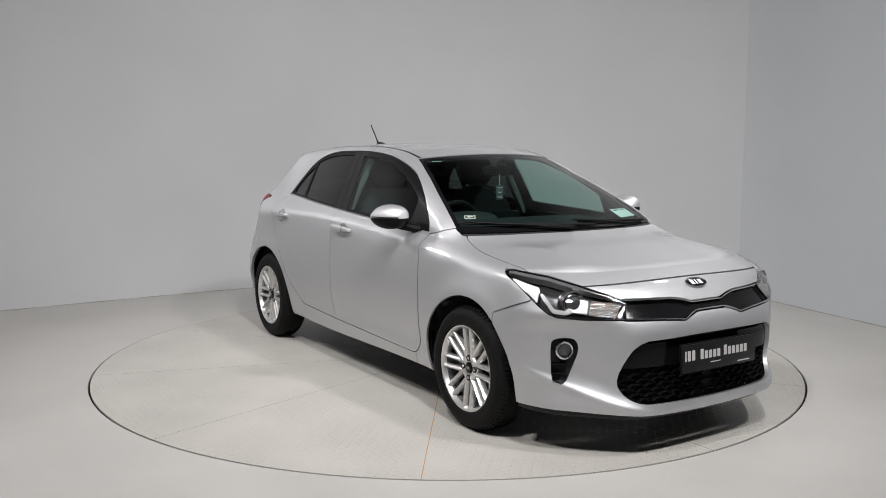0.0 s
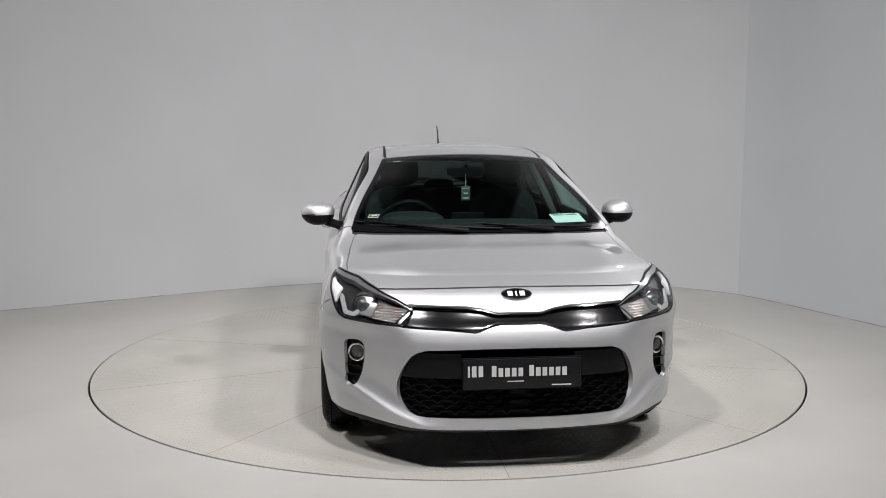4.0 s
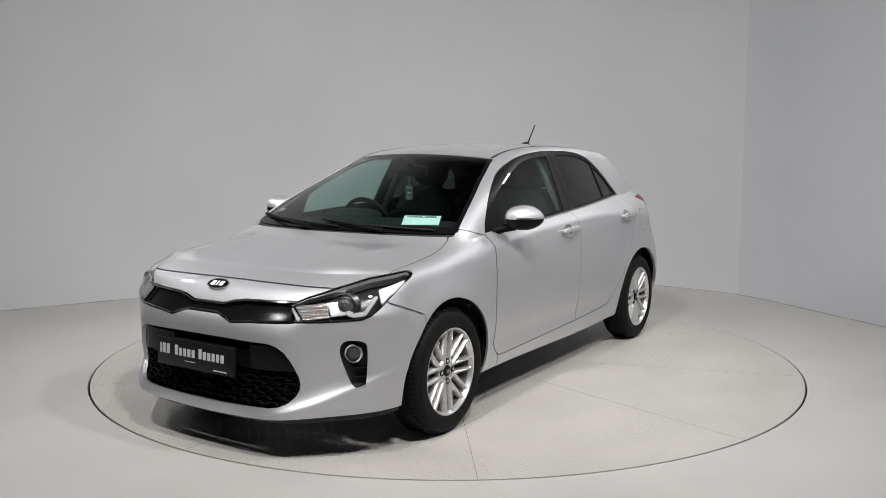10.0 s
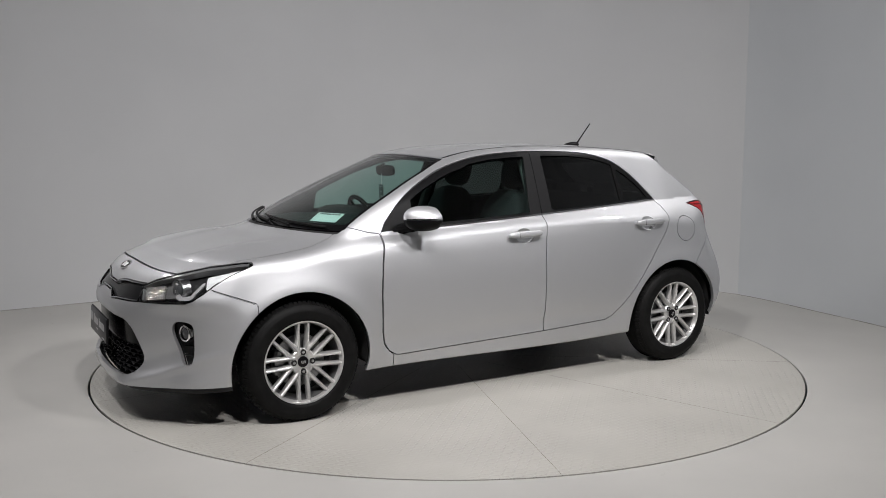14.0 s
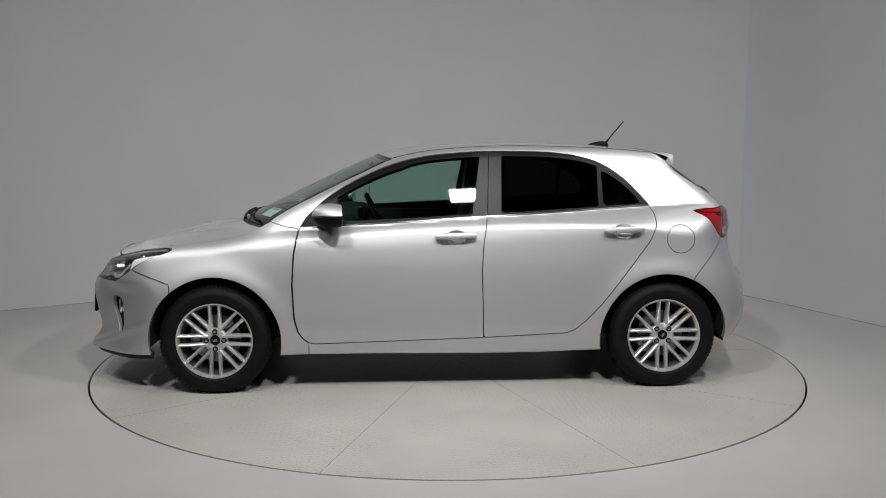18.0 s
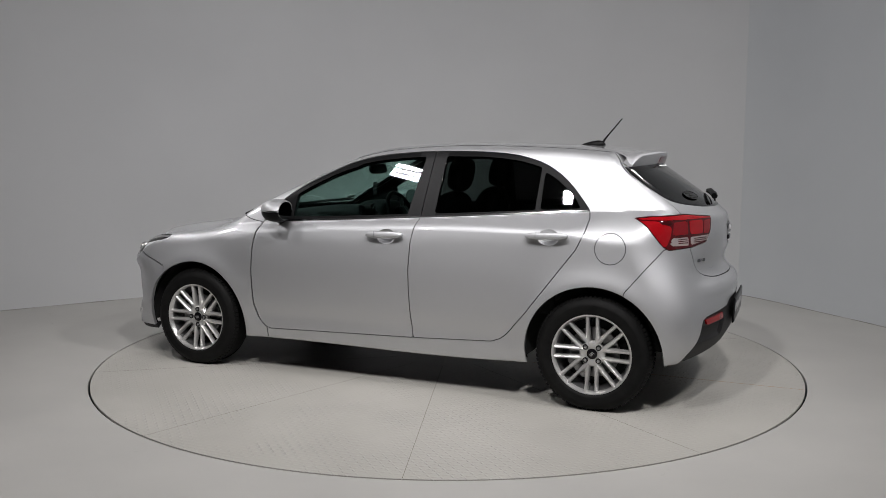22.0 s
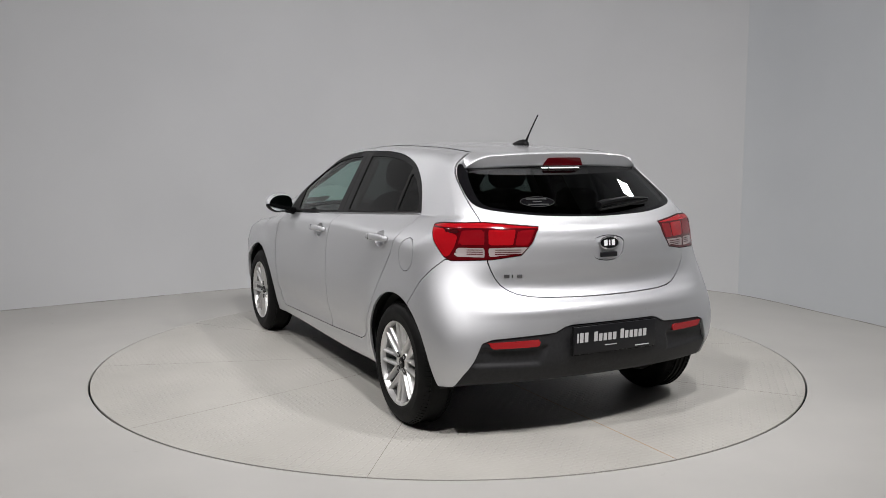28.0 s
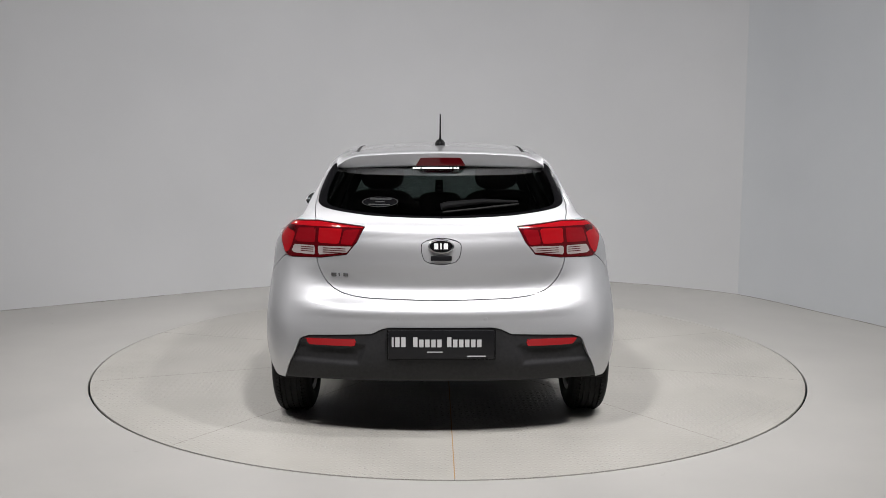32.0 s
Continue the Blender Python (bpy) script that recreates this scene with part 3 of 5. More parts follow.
TAILGATE = [(-0.1, 0.687), (0.30, 0.690), (0.45, 0.703), (0.527, 0.738), (0.573, 0.800), (0.598, 0.876), (0.600, 1.045), (0.614, 1.100), (0.606, 1.18), (0.585, 1.26), (0.562, 1.305), (0.51, 1.342), (0.445, 1.370), (0.43, 1.50), (-0.1, 1.50)]
BACK_GLASS = [(-0.1, 1.058), (0.25, 1.065), (0.49, 1.088), (0.600, 1.112), (0.605, 1.17), (0.585, 1.25), (0.560, 1.300), (0.53, 1.322), (-0.1, 1.332)]
DIFFUSER = [(-0.1, 0.570), (0.235, 0.568), (0.275, 0.560), (0.325, 0.535), (0.620, 0.517), (0.668, 0.500), (0.70, 0.42), (0.735, 0.35), (0.765, 0.262), (0.765, 0.1), (-0.1, 0.1)]

GAP = 0.0023
FOG_POCKET, LOWER_GRILLE, TAILGATE = rounded(FOG_POCKET), rounded([(p[0] if p[0] > 0 else -0.5, p[1]) for p in LOWER_GRILLE], 1), rounded([(p[0] if p[0] > 0 else -0.5, p[1]) for p in TAILGATE], 1)
BACK_GLASS = rounded([(p[0] if p[0] > 0 else -0.5, p[1]) for p in BACK_GLASS], 2)


def side_of(v):
    return 0.33 - np.abs(v[:, 1])


def wrap_front(points, r=0.0, gap=0.0):
    d = outline(points, r, gap)
    return lambda v: np.maximum(d(np.abs(v[:, 1]) - v[:, 0], v[:, 2]), 1.2 - v[:, 0])


def wrap_rear(points, r=0.0, gap=0.0):
    d = outline(points, r, gap)
    return lambda v: np.maximum(d(np.abs(v[:, 1]) + v[:, 0], v[:, 2]), 1.2 + v[:, 0])


def nose(points, r=0.0, gap=0.0):
    d = in_front(points, r, gap)
    return lambda v: np.maximum(d(v), 1.5 - v[:, 0])


def tail(points, r=0.0, gap=0.0):
    d = in_front(points, r, gap)
    return lambda v: np.maximum(d(v), 1.1 + v[:, 0])


def flank(points, r=0.0, gap=0.0):
    d = in_side(points, r, gap)
    return lambda v: np.maximum(d(v), side_of(v))


def screen_edge(v):
    return np.abs(v[:, 1]) - spline([0.90, 0.97, 1.02, 1.119, 1.236, 1.313, 1.36], [0.735, 0.702, 0.684, 0.632, 0.557, 0.512, 0.488], v[:, 2])


def windscreen_zone(inset):
    def phi(v):
        u = bowed(v[:, 0], v[:, 1])
        return np.maximum(np.maximum(np.maximum(u - 1.212, 0.378 - u), screen_edge(v)), 0.92 - v[:, 2]) + inset
    return phi


def bonnet_zone(v):
    y = np.abs(v[:, 1])
    seam = 0.783 - 0.010 * (y / 0.57) ** 2
    side = y - np.interp(v[:, 0], [0.98, 1.03, 1.08, 1.20, 1.50], [0.640, 0.672, 0.692, 0.712, 0.730])
    return np.maximum(np.maximum(side, seam - v[:, 2]), 1.238 - bowed(v[:, 0], v[:, 1]))


def roof_zone(v):
    y = np.abs(v[:, 1])
    return np.maximum(np.maximum(y - (0.4715 + 0.035 * v[:, 0]), bowed(v[:, 0], v[:, 1]) - 0.374),
                      np.maximum(-1.300 - 0.02 * (1 - (y / 0.5) ** 2) - v[:, 0], 1.25 - v[:, 2]))


def ditch_zone(v):
    """Strip along the roof's edge; the roof itself is cut away before."""
    y = np.abs(v[:, 1])
    return np.maximum(np.maximum(y - (0.4855 + 0.035 * v[:, 0]), bowed(v[:, 0], v[:, 1]) - 0.374), np.maximum(-1.29 - v[:, 0], 1.25 - v[:, 2]))


def tailgate_zone(v):
    y = np.abs(v[:, 1])
    behind = v[:, 0] + 1.305 + 0.02 * (1 - np.minimum(y / 0.5, 1) ** 2)
    return np.maximum(in_front(TAILGATE)(v), behind)


def less(phi, gap=GAP):
    return lambda v: phi(v) + gap


def off(phi, gap=GAP):
    return lambda v: gap - phi(v)


def by_side(mesh):
    return (("left", split(mesh, lambda v: -v[:, 1])[0]), ("right", split(mesh, lambda v: v[:, 1])[0]))


# ---------------------------------------------------------------- the panels, cut from one skin
arch_keep = lambda v: np.where(np.abs(v[:, 1]) > 0.3, ARCH_R - np.hypot(np.abs(v[:, 0]) - WHEEL_X, v[:, 2] - 0.30), -0.1)
SHELL = keep(shell_mesh(0.019), arch_keep, lambda v: low_z(v[:, 0]) + 0.006 - v[:, 2])

head, rest = split(SHELL, wrap_front(HEAD_LAMP))
tails, rest = split(rest, wrap_rear(TAIL_LAMP))
screen, rest = split(rest, windscreen_zone(0.0))
backlight, rest = split(rest, tail(BACK_GLASS))
bonnet_m, rest = split(rest, bonnet_zone)
roof_m, rest = split(rest, roof_zone)
ditch_m, rest = split(rest, ditch_zone)
gate_m, rest = split(rest, tailgate_zone)
COWL = lambda v: np.maximum(np.maximum(1.205 - bowed(v[:, 0], v[:, 1]), bowed(v[:, 0], v[:, 1]) - 1.245), np.maximum(np.abs(v[:, 1]) - 0.70, 0.88 - v[:, 2]))
cowl_m, rest = split(rest, COWL)
fdoor_m, rest = split(rest, flank(FRONT_DOOR))
rdoor_m, rest = split(rest, flank(REAR_DOOR))
fbump_m, rest = split(rest, in_side(FRONT_BUMPER))
rbump_m, rest = split(rest, in_side(REAR_BUMPER))
fender_m, rest = split(rest, flank(FENDER))

bonnet = sheet("bonnet", keep(bonnet_m, less(bonnet_zone), off(wrap_front(HEAD_LAMP), 0.0015)), SILVER, car)
roof = sheet("roof", keep(roof_m, less(roof_zone)), SILVER, car)
for _, m in by_side(ditch_m):
    sheet("roof_moulding", m, BLACK_TRIM, car, "black rubber roof moulding", lift=0.001)
sheet("cowl", cowl_m, BLACK_PLASTIC, car, "black plastic scuttle panel", lift=-0.012)

for _, m in by_side(fender_m):
    sheet("front_fender", keep(m, less(flank(FENDER)), off(wrap_front(HEAD_LAMP), 0.0015), off(bonnet_zone)), SILVER, car)
FLAP = lambda v: np.maximum(np.hypot(v[:, 0] + 1.376, v[:, 2] - 0.872) - 0.081, -v[:, 1])
flap_m, rest = split(rest, FLAP)
sheet("fuel_flap", keep(flap_m, less(FLAP, 0.0024)), SILVER, car, "round silver fuel flap")
for _, m in by_side(rest):
    sheet("body_side", keep(m, off(FLAP, 0.0015), off(flank(FRONT_DOOR)), off(flank(REAR_DOOR)), off(wrap_rear(TAIL_LAMP), 0.003), off(flank(FENDER)), off(tailgate_zone), off(in_side(REAR_BUMPER))), SILVER, car)

def sill_z(v):
    """Lower edge of the side windows."""
    return np.interp(v[:, 0], [-1.215, -0.8, -0.25, 0.168, 0.80], [1.060, 1.034, 1.002, 0.978, 0.943])


def window_zone(v):
    return np.maximum(np.maximum(flank(DLO)(v) - 0.03, sill_z(v) - v[:, 2]), side_of(v))


# Doors: painted lower half, black window frame, glass.
for door_name, door_m, door_line in (("front_door", fdoor_m, FRONT_DOOR), ("rear_door", rdoor_m, REAR_DOOR)):
    for _, m in by_side(door_m):
        upper, lower = split(m, window_zone)
        cx, cz = (-0.079, 0.886) if door_name == "front_door" else (-1.044, 0.919)
        cup = lambda v: np.hypot((v[:, 0] - cx) / 1.4, v[:, 2] - cz) - 0.043
        cup_m, skin_m = split(lower, cup)
        door = sheet(door_name, keep(skin_m, less(flank(door_line), 0.0028)), SILVER, car)
        sheet("handle_cup", subdivided(subdivided(cup_m)), SILVER, door, "recessed handle cup", lift=lambda v: -0.024 * (1 - np.clip(cup(v) / 0.043 + 1, 0, 1) ** 2) ** 0.7, lip=0)
        upper = keep(upper, less(flank(door_line)))
        if door_name == "front_door":
            glass, frame_m = split(upper, in_side(FRONT_GLASS))
            sheet("window_glass", glass, GLASS, door, "green-tinted window glass", lift=-0.006, lip=0)
        else:
            glass, frame_m = split(upper, in_side(REAR_GLASS))
            sheet("window_glass", glass, PRIVACY, door, "dark privacy glass", lift=-0.006, lip=0)
            glass, frame_m = split(frame_m, in_side(QUARTER_GLASS))
            sheet("quarter_glass", glass, PRIVACY, door, "dark privacy glass", lift=-0.006, lip=0)
        pillar, frame_m = split(frame_m, lambda v: np.abs(v[:, 0] + 0.262 + 0.05 * (v[:, 2] - 1.0)) - 0.088)
        sheet("window_frame", frame_m, BLACK_TRIM, door, "black window frame", lift=-0.001)
        sheet("pillar_cover", pillar, PILLAR, door, "dark grey film on the door pillar", lift=-0.0005)
        strip = keep(lower, less(flank(door_line)), lambda v: sill_z(v) - 0.007 - v[:, 2],
                     lambda v: v[:, 0] - 0.74)
        sheet("belt_strip", strip, SILL_CHROME, door, "bright window-sill strip", lift=0.004, lip=0.008)

# Tailgate with its glass.
def spoiler_rows(ys, parts=12):
    """Cross-sections of the roof spoiler: over the top, round its lip, down its face and back underneath."""
    rows = []
    for y in ys:
        e = (abs(y) / 0.56) ** 2
        xe, zl = -1.512 + 0.12 * (abs(y) / 0.6) ** 2.2, 1.299 - 0.020 * e
        xs = np.linspace(-1.312 - 0.075 * float(step(0.42, 0.528, abs(y))), xe + 0.016, parts)
        droop = 0.042 * min(max((abs(y) - 0.40) / 0.128, 0.0), 1.0) ** 2
        row = [(x, y, float(top_z(np.array(x), np.array(y))) + 0.002 - droop * (0.35 + 0.65 * i / (parts - 1))) for i, x in enumerate(xs)]
        zt = row[-1][2]
        row += [(xe + 0.006, y, zt - 0.003), (xe + 0.001, y, zt - 0.009), (xe + 0.003, y, zt - 0.016), (xe + 0.016, y, zl + 0.012), (xe + 0.021, y, zl + 0.003),
                (xe + 0.028, y, zl), (xe + 0.07, y, zl + 0.004)]
        rows.append(row)
    return rows


def loft_bm(rows, caps=True):
    bm = bmesh.new()
    vs = [[bm.verts.new(p) for p in row] for row in rows]
    for a, b in zip(vs, vs[1:]):
        for j in range(len(a) - 1):
            bm.faces.new((a[j], a[j + 1], b[j + 1], b[j]))
    if caps:
        bm.faces.new(vs[0])
        bm.faces.new(vs[-1][::-1])
    return bm


spoiler = part("roof_spoiler", loft_bm(spoiler_rows(np.linspace(-0.528, 0.528, 73))), SILVER, car, "silver roof spoiler", angle=50)
lamp_rows = []
for row in spoiler_rows(np.linspace(-0.122, 0.122, 25), 4):
    a, b = Vector(row[6]), Vector(row[8])
    out = Vector((-0.004, 0, -0.001))
    first = 0.25 + 0.6 * max(0.0, (abs(row[0][1]) - 0.10) / 0.022)
    lamp_rows.append([a + (b - a) * first, a + (b - a) * first + out, a + (b - a) * 0.97 + out, a + (b - a) * 0.97])
brake = part("brake_light", loft_bm(lamp_rows), RED_LENS, spoiler, "dark red high brake light", angle=50)
RELEASE = tail(rounded([(-0.2, 0.978), (0.092, 0.978), (0.092, 0.90), (0.066, 0.852), (-0.2, 0.852)]))
release_m, gate_m = split(gate_m, RELEASE)
gate = sheet("tailgate", keep(gate_m, off(RELEASE, 0.002), less(tailgate_zone), off(wrap_rear(TAIL_LAMP), 0.003)), SILVER, car)
inner_glass, edge_glass = split(backlight, tail([(p[0] * 0.93, 1.18 + (p[1] - 1.18) * 0.90) for p in BACK_GLASS]))
sheet("rear_window", inner_glass, PRIVACY, gate, "dark tinted rear window", lift=-0.004, lip=0)
sheet("window_edge", edge_glass, BLACK_GLOSS, gate, "gloss black border of the rear window", lift=-0.003)

# Windscreen: clear middle, printed black border.
clear, border = split(screen, lambda v: np.maximum(windscreen_zone(0.022)(v), bowed(v[:, 0], v[:, 1]) - 1.165))
clear = keep(clear, lambda v: 0.40 - bowed(v[:, 0], v[:, 1]))
windscreen = sheet("windscreen", clear, GLASS, car, "green-tinted windscreen", lift=-0.003, lip=0)
sheet("screen_border", border, BLACK_GLOSS, windscreen, "printed black border", lift=-0.0035)

# Bumpers.
front_holes = (off(nose(GRILLE), 0.006), off(nose(LOWER_GRILLE), 0.0), off(wrap_front(FOG_POCKET), 0.0), off(wrap_front(HEAD_LAMP), 0.0015), off(bonnet_zone))
lip_m, fbump_m2 = split(fbump_m, lambda v: v[:, 2] - 0.198 - 0.02 * (np.abs(v[:, 1]) / 0.7) ** 2)
front_bumper = sheet("front_bumper", keep(fbump_m2, less(in_side(FRONT_BUMPER)), *front_holes), SILVER, car, lip=0.02)
sheet("front_lip", keep(lip_m, less(in_side(FRONT_BUMPER))), BLACK_PLASTIC, front_bumper, "black plastic chin spoiler", lift=-0.012, lip=0.04)
grille_m = keep(fbump_m, nose(GRILLE))
sheet("grille_panel", keep(grille_m, less(nose(GRILLE), 0.008)), BLACK_GLOSS, front_bumper, "gloss black upper grille", lift=-0.018, lip=0.01)
sheet("grille_frame", keep(grille_m, off(nose(GRILLE), -0.0045), less(nose(GRILLE), 0.0008)), CHROME, front_bumper, "chrome grille frame", lift=0.003, lip=0.02)
low_m = keep(fbump_m, nose(LOWER_GRILLE))
bar_m, mesh_m = split(low_m, lambda v: 0.414 - v[:, 2])
shelf_m, bar_m = split(bar_m, lambda v: 0.522 - v[:, 2])
sheet("grille_bar", bar_m, BLACK_GLOSS, front_bumper, "gloss black crossbar", lift=-0.022, lip=0.03)
sheet("grille_shelf", shelf_m, BLACK_PLASTIC, front_bumper, "black plastic ledge", lift=-0.045, lip=0.03)
sheet("grille_backing", keep(fbump_m, lambda v: nose(LOWER_GRILLE)(v) - 0.03), DARK, front_bumper, "black grille opening", lift=-0.055, lip=0.0)
for _, m in by_side(keep(fbump_m, wrap_front(FOG_POCKET))):
    sheet("fog_pocket", m, BLACK_PLASTIC, front_bumper, "black fog-lamp pocket", lift=-0.035, lip=0.0)

diff_m, rb = split(rbump_m, tail(DIFFUSER))
rear_bumper = sheet("rear_bumper", keep(rb, less(in_side(REAR_BUMPER)), off(tailgate_zone), off(wrap_rear(TAIL_LAMP), 0.003)), SILVER, car, lip=0.02)
POCKET = outline([(0.36, 0.470), (0.80, 0.470), (0.80, 0.392), (0.39, 0.385)])
sheet("diffuser", subdivided(keep(diff_m, less(tail(DIFFUSER)))), BLACK_PLASTIC, rear_bumper, "grained black plastic valance", lift=lambda v: -0.006 - 0.016 * step(0.012, -0.012, POCKET(np.abs(v[:, 1]), v[:, 2])), lip=0.03)

# Lamps: an inner bowl behind a clear or red lens.
for _, m in by_side(head):
    at = lambda v: np.abs(v[:, 1]) - v[:, 0]
    top = lambda v: np.interp(at(v), [-1.534, -1.419, -1.238, -1.03, -0.80, -0.735], [0.706, 0.739, 0.776, 0.809, 0.829, 0.826])
    low = lambda v: np.interp(at(v), [-1.533, -1.28, -1.11, -1.05, -0.985, -0.922, -0.836, -0.745], [0.634, 0.635, 0.642, 0.658, 0.690, 0.728, 0.774, 0.808])
    wrapped = lambda pts, r=0.0: wrap_front(pts, r)
    lens = sheet("headlight", keep(m, less(wrap_front(HEAD_LAMP), 0.001)), CLEAR, car, "clear headlight with projector and chrome trim", lift=0.0, lip=0)
    sheet("lamp_bowl", m, LAMP_DARK, lens, "black lamp housing", lift=-0.045, lip=0)
    sheet("lamp_edge", keep(m, off(wrap_front(HEAD_LAMP), -0.0025)), BLACK_GLOSS, lens, "black edge of the lens", lift=-0.002, lip=0.012)
    depth = lambda v: 0.006 + 0.007 * step(-1.48, -1.15, at(v))
    brow = keep(m, less(wrap_front(HEAD_LAMP), 0.003), lambda v: top(v) - depth(v) - v[:, 2], lambda v: v[:, 2] - top(v) + 0.003, lambda v: at(v) + 0.765)
    sheet("lamp_brow", brow, LAMP_GREY, lens, "satin chrome brow", lift=-0.005, lip=0.03)
    sill = keep(m, less(wrap_front(HEAD_LAMP), 0.006), lambda v: v[:, 2] - low(v) - 0.009, lambda v: at(v) + 0.90)
    sheet("lamp_sill", sill, CHROME_DARK, lens, "satin chrome lower edge", lift=-0.006, lip=0.02)
    inner_end = keep(m, wrapped([(-1.532, 0.690), (-1.524, 0.700), (-1.478, 0.650), (-1.500, 0.646)]))
    sheet("lamp_end", inner_end, LAMP_GREY, lens, "grey inner end of the lamp", lift=-0.010, lip=0.02)
    turn_m = keep(m, wrapped([(-1.508, 0.703), (-1.318, 0.721), (-1.308, 0.660), (-1.462, 0.652)], 0.002))
    sheet("turn_signal", turn_m, LAMP_RIBBED, lens, "bright ribbed turn-signal reflector", lift=-0.012, lip=0.02)
    sheet("clear_cell", keep(m, wrapped([(-1.301, 0.722), (-1.212, 0.730), (-1.204, 0.676), (-1.294, 0.666)], 0.002)), LAMP_REFLECT, lens, "bright clear cell", lift=-0.020, lip=0.02)
    sheet("side_reflector", keep(m, wrapped([(-0.985, 0.772), (-0.80, 0.800), (-0.80, 0.786), (-0.905, 0.727), (-0.970, 0.706)], 0.002)), LAMP_SIDE, lens, "pale side reflector", lift=-0.012, lip=0.01)
    guide = keep(m, wrapped([(-1.205, 0.735), (-1.200, 0.672), (-1.165, 0.656), (-1.080, 0.664), (-0.995, 0.735), (-0.990, 0.750), (-1.012, 0.748), (-1.085, 0.686), (-1.155, 0.679), (-1.178, 0.690), (-1.186, 0.738)]))
    sheet("light_guide", guide, WHITE_GUIDE, lens, "white light guide", lift=-0.016, lip=0.012)
for _, m in by_side(tails):
    at = lambda v: np.abs(v[:, 1]) + v[:, 0]
    lens = sheet("tail_light", keep(m, less(wrap_rear(TAIL_LAMP), 0.001)), RED_LENS, car, "red tail light with a clear lower band", lift=0.001, lip=0.03)
    rim_in = keep(m, less(wrap_rear(TAIL_LAMP), 0.004))
    for label, mat, pts, r, up in (
            ("bright red top band", RED_BRIGHT, [(-0.76, 1.040), (-0.76, 1.022), (-1.13, 1.019), (-1.455, 1.018), (-1.47, 1.06), (-0.76, 1.06)], 0.0, 0.002),
            ("bright red outer wedge", RED_BRIGHT, [(-0.70, 1.017), (-0.848, 1.015), (-0.958, 0.985), (-0.940, 0.935), (-0.905, 0.890), (-0.70, 0.85)], 0.0, 0.002),
            ("smoked red patch", RED_DARK, [(-0.856, 1.014), (-0.970, 1.016), (-0.965, 0.996), (-0.880, 0.997)], 0.001, 0.003),
            ("deep red cell", RED_MID, [(-0.985, 1.006), (-1.126, 1.010), (-1.130, 0.945), (-0.962, 0.943)], 0.002, 0.002),
            ("bright red cell", RED_BRIGHT, [(-1.154, 1.011), (-1.322, 1.011), (-1.312, 0.942), (-1.160, 0.942)], 0.001, 0.002),
            ("deep red cell", RED_MID, [(-1.338, 1.006), (-1.440, 1.011), (-1.405, 0.940), (-1.326, 0.941)], 0.001, 0.002),
            ("clear ribbed band", TAIL_CLEAR, [(-0.938, 0.898), (-0.958, 0.927), (-1.132, 0.927), (-1.134, 0.885), (-0.960, 0.888)], 0.001, 0.002),
            ("clear ribbed band", TAIL_CLEAR, [(-1.160, 0.926), (-1.405, 0.930), (-1.375, 0.903), (-1.160, 0.886)], 0.001, 0.002)):
        piece = keep(rim_in, wrap_rear(pts, r))
        if len(piece[1]):
            cell = sheet("reverse_band" if mat is TAIL_CLEAR else "red_cell", piece, mat, lens, label, lift=up, lip=0.002)
            if mat is TAIL_CLEAR:
                stop = (1.36, 1.20) if at(piece[0]).mean() < -1.15 else (1.122, 1.02)
                for zz in (0.899, 0.909, 0.919):
                    stripe = keep(piece, lambda v: v[:, 2] - zz - 0.0017, lambda v: zz - 0.0017 - v[:, 2], lambda v: at(v) + stop[1], lambda v: -stop[0] - at(v))
                    if len(stripe[1]):
                        sheet("stripe", stripe, RED_LENS, cell, "dark red stripe", lift=up + 0.001, lip=0.001)

# Dark lining behind gaps and windows.
lining = keep(SHELL, off(windscreen_zone(0.012), 0), off(tail([(p[0] * 0.93, 1.18 + (p[1] - 1.18) * 0.90) for p in BACK_GLASS]), 0), off(flank(FRONT_GLASS), 0), off(flank(REAR_GLASS), 0),
              off(flank(QUARTER_GLASS), 0), off(nose(LOWER_GRILLE), 0.0), off(wrap_front(FOG_POCKET), 0), off(wrap_front(HEAD_LAMP), 0))
sheet("body_lining", lining, CABIN_DARK, car, "dark inner lining", lift=-0.030, lip=0)


def liner(x, sy):
    """Wheel-arch liner: a half barrel closed inside."""
    bm = bmesh.new()
    a0, a1, n = radians(-6), radians(186), 26
    ring = []
    for k in range(n + 1):
        a = a0 + (a1 - a0) * k / n
        c, s = math.cos(a), math.sin(a)
        r = ARCH_R + 0.004
        ring.append([bm.verts.new((x + r * c, sy * yy, 0.30 + r * s)) for yy in (0.80, 0.47)] + [bm.verts.new((x + 0.02 * c, sy * 0.47, 0.30 + 0.02 * s))])
    for p, q in zip(ring, ring[1:]):
        for j in range(2):
            bm.faces.new((p[j], p[j + 1], q[j + 1], q[j]))
    return bm


for wx in (WHEEL_X, -WHEEL_X):
    for sy in (1, -1):
        part("arch_liner", liner(wx, sy), DARK, car, "black wheel-arch liner")
part("underbody", box_bm(3.2, 1.05, 0.06, 0.01, at=(0.12, 0, 0.285)), DARK, car, "black underbody")
part("floor_pan", box_bm(1.75, 1.5, 0.05, 0.01, at=(0.0, 0, 0.245)), DARK, car, "black floor pan")
